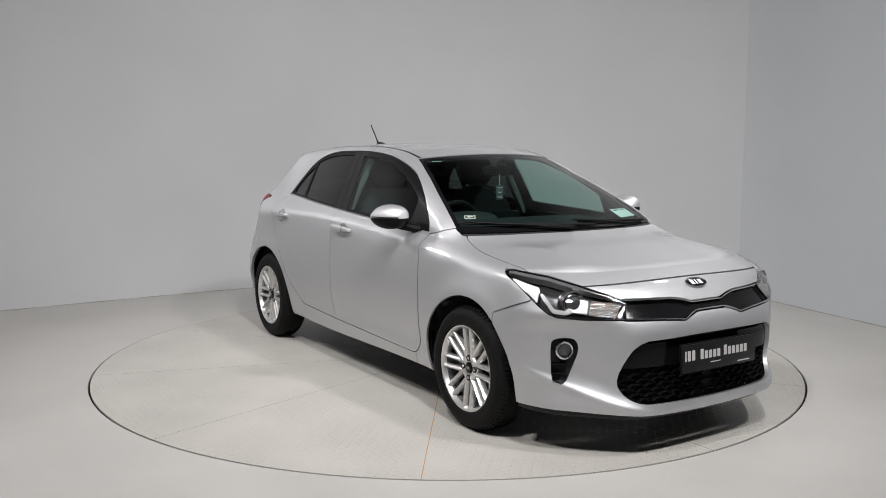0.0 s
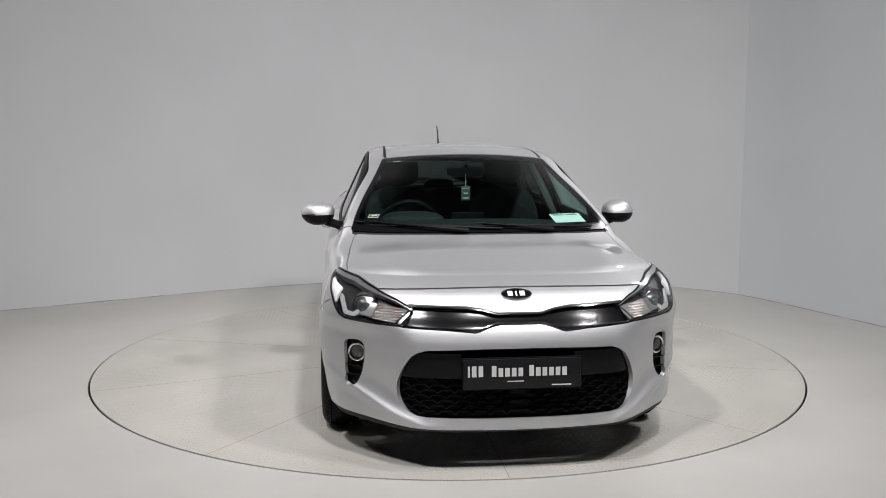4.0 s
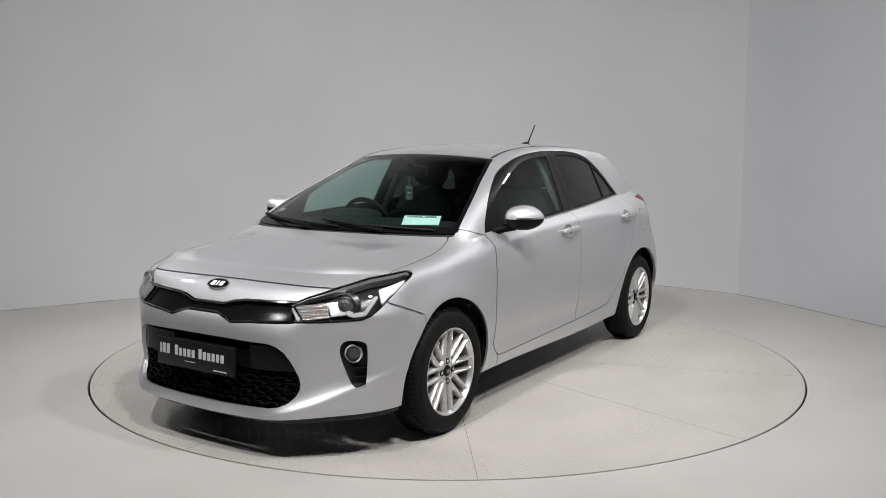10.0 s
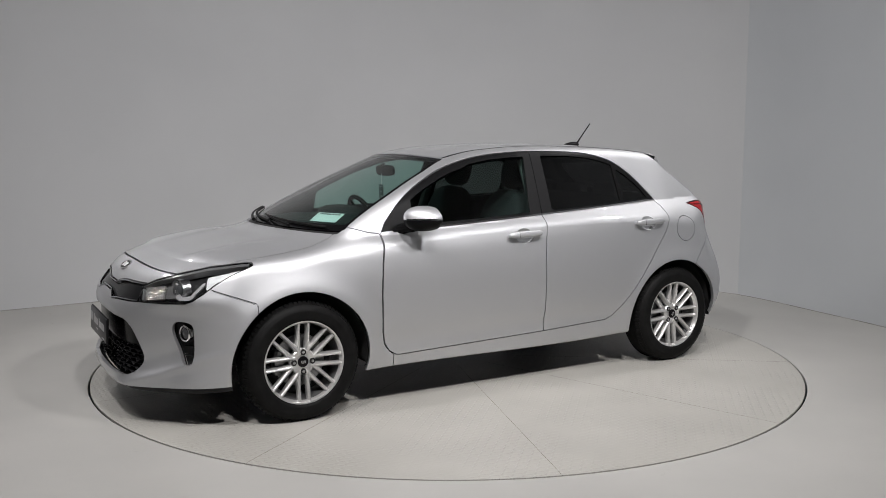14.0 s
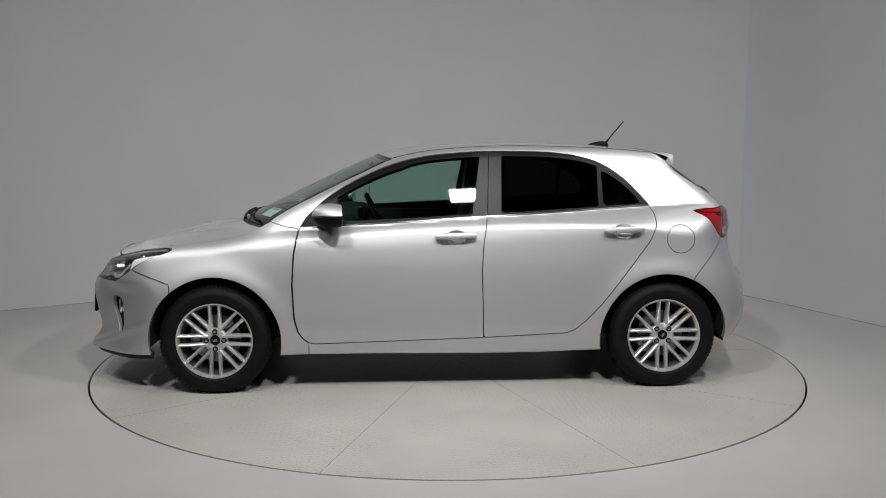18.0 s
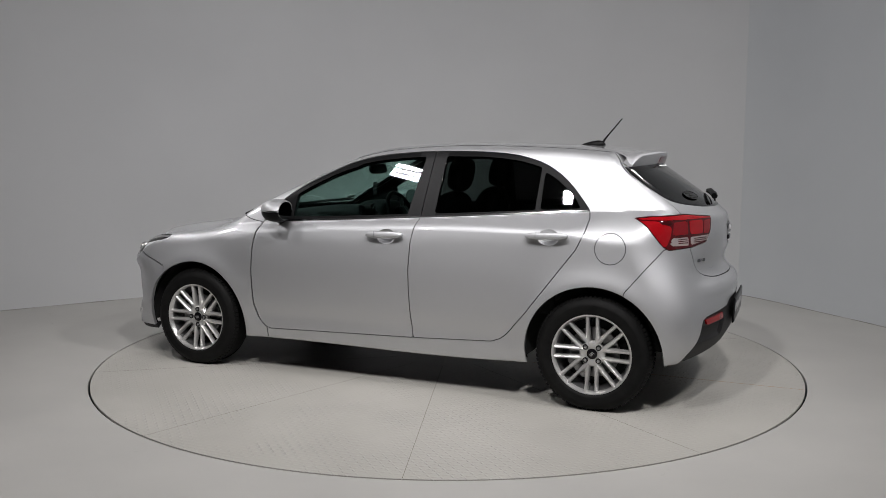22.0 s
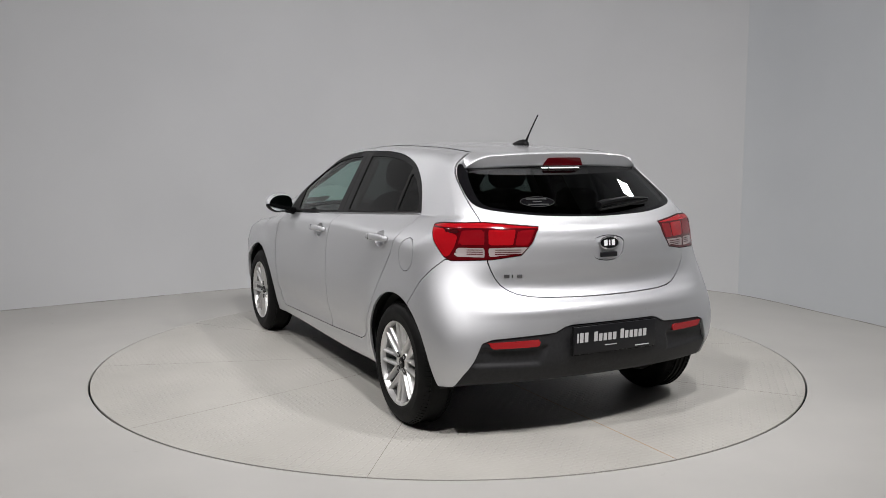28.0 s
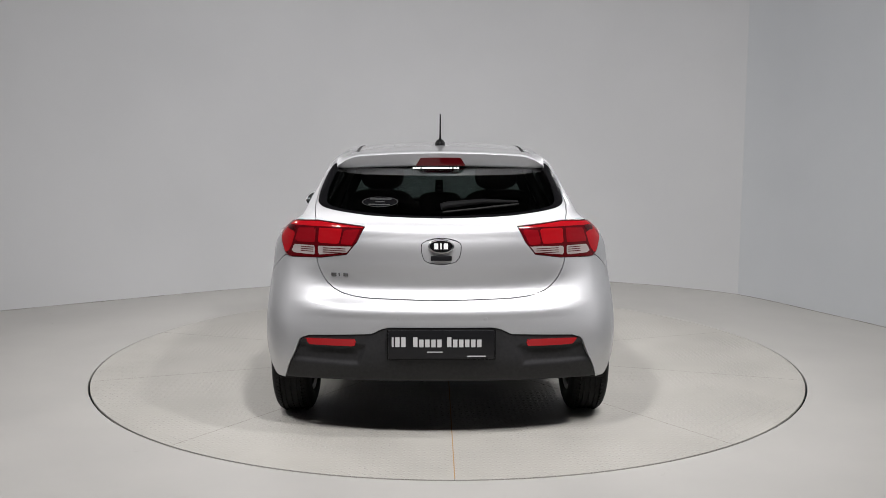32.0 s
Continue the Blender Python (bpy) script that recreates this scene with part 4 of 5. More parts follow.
# ---------------------------------------------------------------- wheels
def spoke_bm():
    """One blade of a twin spoke, along +x, in the wheel's face."""
    bm = bmesh.new()
    rows = []
    for r, w, top, deep in ((0.040, 0.0125, 0.069, 0.030), (0.075, 0.0122, 0.071, 0.036), (0.12, 0.0100, 0.076, 0.042), (0.17, 0.0090, 0.081, 0.050), (0.207, 0.0105, 0.0845, 0.055)):
        rows.append([bm.verts.new(q) for q in ((r, deep, -w * 1.15), (r, top - 0.009, -w), (r, top, -w * 0.30), (r, top - 0.0015, w * 0.35), (r, top - 0.010, w), (r, deep, w * 1.15))])
    for a, b in zip(rows, rows[1:]):
        for j in range(5):
            bm.faces.new((a[j], a[j + 1], b[j + 1], b[j]))
    bm.faces.new(rows[0][::-1])
    bm.faces.new(rows[-1])
    return bm


def tyre_bm():
    prof = [(0.210, -0.080), (0.217, -0.092), (0.235, -0.0985), (0.262, -0.0965), (0.285, -0.088), (0.298, -0.076), (0.3055, -0.062)]
    for y in (-0.045, -0.015, 0.015, 0.045):
        prof += [(0.3075, y - 0.011), (0.3010, y - 0.0035 + 0.011), (0.3010, y + 0.0035 + 0.011), (0.3075, y + 0.015)] if y < 0.04 else [(0.3075, y - 0.011)]
    prof += [(0.3055, 0.062), (0.298, 0.076), (0.285, 0.088), (0.268, 0.0952), (0.262, 0.0965), (0.259, 0.0955), (0.235, 0.0985), (0.217, 0.092), (0.210, 0.080)]
    return lathe_bm(prof, 96)


def tread_blocks_bm(side):
    """Shoulder blocks round one edge of the tyre."""
    bm = bmesh.new()
    n = 80
    for k in range(n):
        for s in (side,):
            a = 2 * math.pi * (k + (0.5 if s > 0 else 0)) / n
            m = Matrix.Rotation(-a, 4, "Y") @ Matrix.Translation((0.3028, s * 0.063, 0)) @ Matrix.Rotation(radians(s * 32), 4, "Z") @ Matrix.Diagonal((0.0085, 0.030, 0.0160, 1))
            bmesh.ops.create_cube(bm, size=1.0, matrix=m)
    return bm


SPOKE = from_bm("spoke", spoke_bm(), ALLOY, True, 40)
TYRE = from_bm("tyre", tyre_bm(), RUBBER, True, 50)
BLOCKS = [from_bm("tread", tread_blocks_bm(e), RUBBER, False) for e in (-1, 1)]
BARREL = from_bm("rim", lathe_bm([(0.211, 0.078), (0.2165, 0.087), (0.2145, 0.0905), (0.208, 0.0885), (0.203, 0.080), (0.198, 0.066)], 96), ALLOY, True, 40)
INNER = from_bm("barrel", lathe_bm([(0.198, 0.066), (0.195, 0.050), (0.186, 0.02), (0.183, -0.075), (0.205, -0.085)], 96), WHEEL_DARK, True, 40)
HUB = from_bm("hub", lathe_bm([(0.0005, 0.062), (0.030, 0.062), (0.034, 0.060), (0.045, 0.0655), (0.062, 0.066), (0.069, 0.058), (0.068, 0.03), (0.0005, 0.03)], 48), ALLOY, True, 40)
CAP = from_bm("hub_cap", lathe_bm([(0.0005, 0.0705), (0.022, 0.0700), (0.0275, 0.067), (0.029, 0.060)], 32), BLACK_GLOSS, True, 40)
BOLT = from_bm("wheel_bolt", lathe_bm([(0.0005, 0.071), (0.007, 0.0705), (0.0085, 0.068), (0.0085, 0.055)], 12), CHROME_SOFT, True, 40)
BOLT_HOLE = from_bm("bolt_hole", lathe_bm([(0.0085, 0.0690), (0.0150, 0.0700), (0.0158, 0.0640)], 20), DARK, True, 40)
DISC = from_bm("brake_disc", lathe_bm([(0.06, 0.012), (0.135, 0.012), (0.135, -0.008), (0.06, -0.008)], 48), BRAKE_DISC, True, 40)
BACK = from_bm("brake_shield", lathe_bm([(0.0005, -0.02), (0.182, -0.02), (0.182, -0.03)], 48), DARK, True, 40)
CALIPER = from_bm("brake_caliper", box_bm(0.055, 0.06, 0.13, 0.012, at=(0.115, 0.005, 0)), BRAKE_DISC, True, 40)
VALVE = from_bm("logo_bar", box_bm(0.004, 0.0015, 0.015, at=(0, 0.0708, 0)), CHROME_SOFT, False)


def wheel(parent, x, y, flip, spin):
    w = under(new("wheel"), parent)
    w.matrix_basis = pose(x, y, WHEEL_R, 0, 0, 180 if flip else 0)

    def put(name, me, m=None, label=""):
        ob = under(new(name, me), w, label)
        ob.matrix_basis = pose(0, 0, 0, 0, spin, 0) @ (m or Matrix())
        return ob

    put("tyre", TYRE, None, "black road tyre")
    for blocks in BLOCKS:
        tagged(put("tread", blocks), kind="stuff")
    put("rim", BARREL, None, "silver alloy rim")
    put("barrel", INNER, None, "dark inside of the rim")
    put("hub", HUB)
    put("hub_cap", CAP, None, "black hub cap")
    put("brake_disc", DISC)
    put("brake_shield", BACK)
    put("brake_caliper", CALIPER)
    for k in range(8):
        for s in (-1, 1):
            put("spoke", SPOKE, pose(0, 0, 0, 0, 45 * k, 0) @ pose(0, 0, s * 0.0232, 0, s * -1.0, 0))
    for k in range(4):
        put("wheel_bolt", BOLT, pose(0, 0, 0, 0, 90 * k, 0) @ Matrix.Translation((0.050, 0, 0)))
        put("bolt_hole", BOLT_HOLE, pose(0, 0, 0, 0, 90 * k, 0) @ Matrix.Translation((0.050, 0, 0)))
    for s, t in ((-0.010, 12), (-0.003, -14), (0.003, 0), (0.010, 14)):
        put("logo_bar", VALVE, pose(s, 0, 0, 0, t, 0))


for sx in (1, -1):
    for sy in (1, -1):
        wheel(car, sx * WHEEL_X, sy * 0.762, sy < 0, 0 if sx > 0 else 45)
# ---------------------------------------------------------------- fittings on the outside
def tube_bm(points, radii, sides=8):
    """A tube through some points, closed at both ends."""
    bm = bmesh.new()
    pts = [Vector(p) for p in points]
    rings = []
    for i, p in enumerate(pts):
        d = (pts[min(i + 1, len(pts) - 1)] - pts[max(i - 1, 0)]).normalized()
        side = d.cross(Vector((0, 0, 1)) if abs(d.z) < 0.9 else Vector((1, 0, 0))).normalized()
        up = side.cross(d)
        r = radii[i] if isinstance(radii, (list, tuple)) else radii
        rings.append([bm.verts.new(p + r * (math.cos(2 * math.pi * k / sides) * side + math.sin(2 * math.pi * k / sides) * up)) for k in range(sides)])
    for a, b in zip(rings, rings[1:]):
        for k in range(sides):
            bm.faces.new((a[k], a[(k + 1) % sides], b[(k + 1) % sides], b[k]))
    bm.faces.new(rings[0][::-1])
    bm.faces.new(rings[-1])
    return bm


def egg_bm(a, b, c, power=2.5, n=28, rows=16):
    """A rounded pebble with half sizes a, b, c."""
    bm = bmesh.new()
    e = 2 / power
    f = lambda q: math.copysign(abs(q) ** e, q)
    grid = []
    for i in range(rows + 1):
        t = math.pi * (i / rows - 0.5)
        grid.append([bm.verts.new((a * f(math.cos(t)) * f(math.cos(2 * math.pi * k / n)), b * f(math.cos(t)) * f(math.sin(2 * math.pi * k / n)), c * f(math.sin(t)))) for k in range(n)])
    for p, q in zip(grid, grid[1:]):
        for k in range(n):
            bm.faces.new((p[k], p[(k + 1) % n], q[(k + 1) % n], q[k]))
    bmesh.ops.remove_doubles(bm, verts=bm.verts, dist=1e-4)
    return bm


def slice_bm(bm, co, no, fill=True):
    """Takes away what lies on the side of no, and closes the cut."""
    g = bm.verts[:] + bm.edges[:] + bm.faces[:]
    cut = bmesh.ops.bisect_plane(bm, geom=g, plane_co=co, plane_no=no, clear_outer=True)["geom_cut"]
    if fill:
        edges = [q for q in cut if isinstance(q, bmesh.types.BMEdge)]
        bmesh.ops.contextual_create(bm, geom=edges)
    return bm


def disc_bm(rx, ry, thick, n=32, dome=0.0):
    bm = bmesh.new()
    rows = [[bm.verts.new((rx * s * math.cos(2 * math.pi * k / n), ry * s * math.sin(2 * math.pi * k / n), h)) for k in range(n)]
            for s, h in ((1.0, -thick), (1.0, 0.0), (0.93, thick * 0.4), (0.5, thick * 0.4 + dome))]
    for a, b in zip(rows, rows[1:]):
        for k in range(n):
            bm.faces.new((a[k], a[(k + 1) % n], b[(k + 1) % n], b[k]))
    bm.faces.new(rows[-1])
    return bm


def ring_bm(rx, ry, tube, n=40, m=10):
    bm = bmesh.new()
    rows = []
    for k in range(n):
        a = 2 * math.pi * k / n
        rows.append([bm.verts.new(((rx + tube * math.cos(2 * math.pi * j / m)) * math.cos(a), (ry + tube * math.cos(2 * math.pi * j / m)) * math.sin(a), tube * math.sin(2 * math.pi * j / m))) for j in range(m)])
    for k in range(n):
        a, b = rows[k], rows[(k + 1) % n]
        for j in range(m):
            bm.faces.new((a[j], a[(j + 1) % m], b[(j + 1) % m], b[j]))
    return bm


# Wing mirrors.
for s in (1, -1):
    at = Matrix.Translation((0.625, s * 0.893, 1.018)) @ pose(0, 0, 0, 0, 0, s * 6)

    def swept(bm):
        for q in bm.verts:
            out = max(0.0, s * q.co.y / 0.098)
            q.co.z = q.co.z * (1 - 0.34 * out ** 2) - 0.006 * out
            q.co.x = q.co.x * (1 - 0.25 * out ** 2) - 0.035 * out
        return bm

    bm = slice_bm(slice_bm(swept(egg_bm(0.105, 0.098, 0.068, 2.35)), (-0.058, 0, 0), (-1, 0, 0)), (0, 0, -0.004), (0, 0, -1))
    mirror = part("wing_mirror", bm, SILVER, car, "silver wing mirror with an indicator strip", at)
    bm = slice_bm(slice_bm(swept(egg_bm(0.103, 0.096, 0.067, 2.35)), (-0.056, 0, 0), (-1, 0, 0)), (0, 0, -0.0045), (0, 0, 1))
    part("mirror_base", bm, BLACK_TRIM, mirror, "black lower shell")
    part("mirror_stalk", tube_bm([(0.05, s * -0.155, -0.072), (0.03, s * -0.11, -0.060), (0.0, s * -0.05, -0.045)], [0.030, 0.024, 0.026], 10), BLACK_TRIM, mirror, "black mirror foot")
    bm = swept(egg_bm(0.106, 0.0995, 0.0695, 2.35))
    slice_bm(slice_bm(slice_bm(slice_bm(bm, (0, 0, 0.004), (0, 0, 1)), (0, 0, -0.005), (0, 0, -1)), (-0.057, 0, 0), (-1, 0, 0)), (0, s * 0.0, 0), (0, -s, 0))
    part("indicator", bm, CHROME, mirror, "bright indicator strip")
    bm = slice_bm(slice_bm(swept(egg_bm(0.105, 0.088, 0.058, 2.6)), (-0.0595, 0, 0), (-1, 0, 0)), (-0.0565, 0, 0), (1, 0, 0))
    part("mirror_glass", bm, MIRROR, mirror, "mirror glass")

# Door handles.
for s in (1, -1):
    for hx, hz in ((-0.075, 0.892), (-1.040, 0.925)):
        p, n = meet((hx, 0, hz), (0, s, 0))
        m = facing(p, n) @ pose(0, 0, 0, 0, 0, s * 1.5)
        bm = egg_bm(0.118, 0.019, 0.017, 3.0, 32, 12)
        grip = part("door_handle", bm, SILVER, car, "silver pull handle", m @ Matrix.Translation((0, 0, 0.026)))
        part("handle_gap", box_bm(0.001, 0.034, 0.004, at=(s * -0.055, 0, 0.0153)), DARK, grip)
        for e in (-1, 1):
            part("handle_foot", box_bm(0.035, 0.024, 0.024, 0.006, at=(e * 0.092, 0, -0.014)), SILVER, grip)

# Aerial.
p, n = meet((-1.08, 0, 1.2), (0, 0, 1))
bm = egg_bm(0.075, 0.028, 0.034, 2.2)
slice_bm(bm, (0, 0, -0.004), (0, 0, -1))
for q in bm.verts:
    q.co.z *= 0.35 + 0.65 * max(0.0, min(1.0, (0.075 - q.co.x) / 0.12))
aerial = part("aerial", bm, BLACK_TRIM, car, "black roof aerial", Matrix.Translation(p))
part("whip", tube_bm([(-0.055, 0, 0.015), (-0.085, 0, 0.055), (-0.172, 0, 0.158)], [0.008, 0.0045, 0.0035], 8), BLACK_TRIM, aerial, "short whip")

# Number plates: a dark plate with pale bars where the writing stands.
def plate(at, wide, high, words):
    m = at
    ob = part("number_plate", box_bm(wide, high, 0.008, 0.003), PLATE_BLACK, car, "black number plate with pale bars", m)
    part("plate_frame", box_bm(wide + 0.012, high + 0.012, 0.008, 0.004, at=(0, 0, -0.005)), BLACK_TRIM, ob, "black plate holder")
    for cx, w, h, cy in words:
        part("bar", box_bm(w, h, 0.002, at=(cx * wide, cy * high, 0.0042)), LIGHT_GREY, ob, smooth=False)
    return ob


def words_of():
    out = []
    x = -0.465
    for count, gap in ((3, 0.055), (5, 0.035), (6, 0.0)):
        for i in range(count):
            tall = i == 0 or count == 3
            w = 0.0195 if count == 3 and i == 0 else 0.044
            out.append((x + w / 2, w * 0.52 * 0.86, 0.046 if tall else 0.036, 0.10 if tall else 0.055))
            x += w + 0.0125
        x += gap
    out += [(-0.06, 0.07, 0.004, -0.25), (0.33, 0.085, 0.005, -0.40)]
    return out


WORDS = words_of()
plate(facing((2.136, 0.0, 0.446), (1, 0, 0.05)), 0.505, 0.127, WORDS)
plate(facing((-1.954, 0.0, 0.492), (-1, 0, -0.04)), 0.490, 0.134, WORDS)

# Badges: dark ovals with a bright ring and plain bars.
for spot, n, w, h in ((meet((1.2, 0, 0.757), (1, 0, 0)) + (0.066, 0.031)), (meet((-1.2, 0, 0.940), (-1, 0, 0)) + (0.056, 0.029))):
    badge = part("badge", disc_bm(w, h, 0.004, 40, 0.001), BLACK_GLOSS, car, "black oval badge with a bright ring", facing(spot + n * 0.004, n))
    part("badge_ring", ring_bm(w, h, 0.0035), CHROME, badge, "chrome ring")
    for bx, tilt, bw in ((-0.42, 0, 0.34), (-0.02, 0, 0.12), (0.38, 0, 0.34)):
        part("badge_bar", box_bm(bw * w, h * 0.95, 0.002, at=(0, 0, 0)), BADGE_BRIGHT, badge, m=pose(bx * w, 0, 0.0035, 0, 0, tilt), smooth=False)
spot, n = meet((-1.2, 0, 0.918), (-1, 0, 0))
m = facing(spot, n)
recess = sheet("gate_handle", keep(release_m, less(RELEASE, 0.001)), SILVER, gate, "silver tailgate release with a dark slot", lift=-0.005, lip=0.01)
part("release_slot", box_bm(0.098, 0.024, 0.012, 0.004), PLATE_BLACK, recess, "dark slot", m @ Matrix.Translation((0, -0.034, 0.0)))
for k, w in enumerate((0.026, 0.006, 0.024)):
    p, n = meet((-1.2, 0.508 - 0.026 * k - (0.006 if k == 2 else 0), 0.795), (-1, 0, 0))
    part("badge_bar", box_bm(w, 0.016, 0.004, 0.001), CHROME_DARK, car, "small dark model badge bar", facing(p + n * 0.002, n), smooth=False)

# Rear wiper, window transfer, parking sensors, reflectors, exhaust.
def on_back(y, z, lift):
    lo, hi = -1.9, -1.0
    for _ in range(40):
        mid = (lo + hi) / 2
        if skin(np.array([[mid, y, z]]))[0] < 0:
            hi = mid
        else:
            lo = mid
    q = np.array([[hi, y, z]])
    return Vector(q[0]) + Vector(skin_normal(q)[0]) * lift


arm = [on_back(0.0, 1.092, 0.030), on_back(-0.03, 1.098, 0.034), on_back(-0.2, 1.116, 0.030), on_back(-0.365, 1.118, 0.022)]
wiper = part("rear_wiper", tube_bm(arm, [0.018, 0.017, 0.013, 0.006], 10), BLACK_TRIM, car, "black rear wiper")
part("wiper_blade", tube_bm([on_back(-0.01 - 0.06 * i, 1.082 + 0.0055 * i, 0.012) for i in range(7)], 0.006, 6), RUBBER, wiper)
p, n = meet((-1.0, 0.292, 1.133), (-1, 0, 0))
transfer = part("window_transfer", disc_bm(0.090, 0.038, 0.0004, 40), BLACK_GLOSS, car, "grey oval window transfer with plain bars", facing(p + n * 0.0012, n))
for bw, by in ((0.105, 0.020), (0.046, 0.0), (0.105, -0.021)):
    part("bar", box_bm(bw, 0.009, 0.001, at=(0, by, 0.0009)), TRANSFER, transfer, smooth=False)
part("transfer_ring", ring_bm(0.087, 0.0365, 0.0018, 40, 6), TRANSFER, transfer, "grey ring")
x = -0.118
for k in range(18):
    w = 0.0105 if k not in (3, 15) else 0.004
    p, n = meet((-1.0, 0.016 - x, 1.289), (-1, 0, 0))
    part("bar", box_bm(w, 0.011 if k not in (3, 15) else 0.004, 0.001), WHITE, gate, "white web-address bar", facing(p + n * 0.003, n), smooth=False)
    x += w + 0.0032
for y in (0.195, -0.205):
    p, n = meet((-1.2, y, 0.608), (-1, 0, 0))
    part("parking_sensor", disc_bm(0.010, 0.010, 0.0008, 24), SILVER, car, "silver parking sensor", facing(p, n))
for s in (1, -1):
    m_ = keep(diff_m, tail([(0.400, 0.503), (0.640, 0.497), (0.618, 0.476), (0.405, 0.478)], 0.004), lambda v: -s * v[:, 1])
    sheet("reflector", m_, REFLECTOR_RED, rear_bumper, "red rear reflector", lift=0.002, lip=0.012)
part("exhaust", lathe_bm([(0.020, -0.09), (0.022, 0.09), (0.018, 0.09), (0.016, -0.09)], 24, "x"), CHROME_SOFT, car, "steel exhaust tip", pose(-1.66, 0.09, 0.282, 0, 0, 0))

# Lower grille: rows of stepped slats that hook into the row below.
def slat_bm(z, k, sgn):
    bm = bmesh.new()
    half = 0.515 - max(0.0, (0.33 - z)) * 0.75
    pitch, pts = 0.074, []
    y = (0.5 if k % 2 else 0.0) * pitch
    while y < half:
        pts += [(y, z), (min(y + 0.040, half), z), (min(y + 0.052, half), z - 0.013), (min(y + 0.060, half), z - 0.013)]
        y += pitch
    rows = []
    for py, pz in pts:
        px = float(front_x(np.array(py), np.array(z))) - 0.030
        rows.append([bm.verts.new((px + dx, sgn * py, pz + dz)) for dx, dz in ((-0.022, 0.0016), (0.0, 0.0011), (0.0, -0.0011), (-0.022, -0.0016))])
    for a, b in zip(rows, rows[1:]):
        for j in range(4):
            bm.faces.new((a[j], a[(j + 1) % 4], b[(j + 1) % 4], b[j]))
    bmesh.ops.remove_doubles(bm, verts=bm.verts, dist=1e-5)
    return bm


for k in range(7):
    for sgn in (1, -1):
        part("grille_slat", slat_bm(0.270 + 0.0225 * k, k, sgn), BLACK_TRIM, front_bumper, smooth=False)

# Fog lamps.
for s in (1, -1):
    p, n = meet((1.2, s * 0.45, 0.488), (0.69, s * 0.265, 0))
    m = facing(p - n * 0.020, (0.93, s * 0.36, 0))
    fog = part("fog_lamp", disc_bm(0.033, 0.033, 0.006, 32, 0.008), LENS_DARK, car, "round fog lamp in a chrome ring", m)
    part("fog_ring", ring_bm(0.037, 0.037, 0.0055), CHROME, fog, "chrome ring", Matrix.Translation((0, 0, 0.006)))
    part("fog_cone", lathe_bm([(0.0335, 0.010), (0.0365, 0.012), (0.0385, 0.008), (0.040, -0.035)], 32, "z"), CHROME, fog, "chrome barrel")
    for z in (0.425, 0.385):
        p2, n2 = meet((1.2, s * 0.45, z), (0.68, s * 0.285, 0))
        part("fog_blade", box_bm(0.075, 0.004, 0.03, 0.001), BLACK_GLOSS, fog, m=m.inverted() @ facing(p2 - n2 * 0.024, (0.85, s * 0.5, 0)), smooth=False)

# Inside of the headlights.
for s in (1, -1):
    lamp = [o for o in car.children if o.name.startswith("headlight")][0 if s > 0 else 1]
    p, n = meet((1.2, s * 0.35, 0.713), (0.645, s * 0.305, 0))
    m = facing(p - n * 0.030, (0.95, s * 0.30, 0.06))
    part("projector", egg_bm(0.037, 0.037, 0.026, 2.0, 28, 14), PROJECTOR, lamp, "dark projector lens", m)
    part("projector_ring", ring_bm(0.043, 0.043, 0.0055), CHROME_SOFT, lamp, "chrome projector ring", m)
    part("projector_bezel", lathe_bm([(0.048, -0.004), (0.054, 0.010), (0.057, 0.010), (0.060, -0.012), (0.064, -0.03)], 36, "z"), CHROME_SOFT, lamp, "satin bezel", m)
    for k in range(3):
        part("lens_step", ring_bm(0.012 + 0.009 * k, 0.012 + 0.009 * k, 0.0012, 32, 6), CHROME_SOFT, lamp, "fine ring in the lens", m @ Matrix.Translation((0, 0, 0.0262 - 0.0028 * k * (k + 1))))

# Front wipers.
def on_screen(u, y, lift):
    x = u - 0.20 * (y / 0.7) ** 2
    z = float(top_z(np.array([x]), np.array([y]))[0])
    return Vector((x + lift * 0.42, y, z + lift * 0.9))


for a, b in (((1.225, -0.10), (1.155, -0.66)), ((1.225, 0.36), (1.165, -0.06))):
    pts = [on_screen(a[0] + (b[0] - a[0]) * i / 6, a[1] + (b[1] - a[1]) * i / 6, 0.022 - 0.004 * abs(i - 3) / 3) for i in range(7)]
    w = part("wiper", tube_bm(pts, [0.011, 0.009, 0.007, 0.006, 0.006, 0.005, 0.004], 8), BLACK_TRIM, car, "black windscreen wiper")
    pts = [on_screen(1.20 + (b[0] - 1.20) * i / 8, a[1] + (0.18 if a[1] < 0 else 0.24) + (b[1] - 0.0 - a[1] - 0.20) * i / 8, 0.008) for i in range(9)]
    part("wiper_blade", tube_bm(pts, 0.007, 6), RUBBER, w)
# ---------------------------------------------------------------- the cabin
bm = egg_bm(0.30, 0.70, 0.20, 4.5, 48, 20)
dash = part("dashboard", bm, CABIN_DARK, car, "dark grey dashboard", Matrix.Translation((0.76, 0, 0.78)))
part("instrument_hood", egg_bm(0.13, 0.19, 0.07, 3.0), CABIN_DARK, dash, m=Matrix.Translation((-0.20, -0.34, 0.17)))
part("centre_screen", box_bm(0.03, 0.20, 0.12, 0.01), BLACK_GLOSS, dash, m=Matrix.Translation((-0.27, 0, 0.17)))
m = pose(0.385, -0.345, 0.905, 0, -66, 0)
wheel_ = part("steering_wheel", ring_bm(0.180, 0.180, 0.0155, 48, 12), BLACK_TRIM, car, "black steering wheel", m)
part("wheel_hub", egg_bm(0.075, 0.075, 0.03, 2.6), BLACK_TRIM, wheel_)
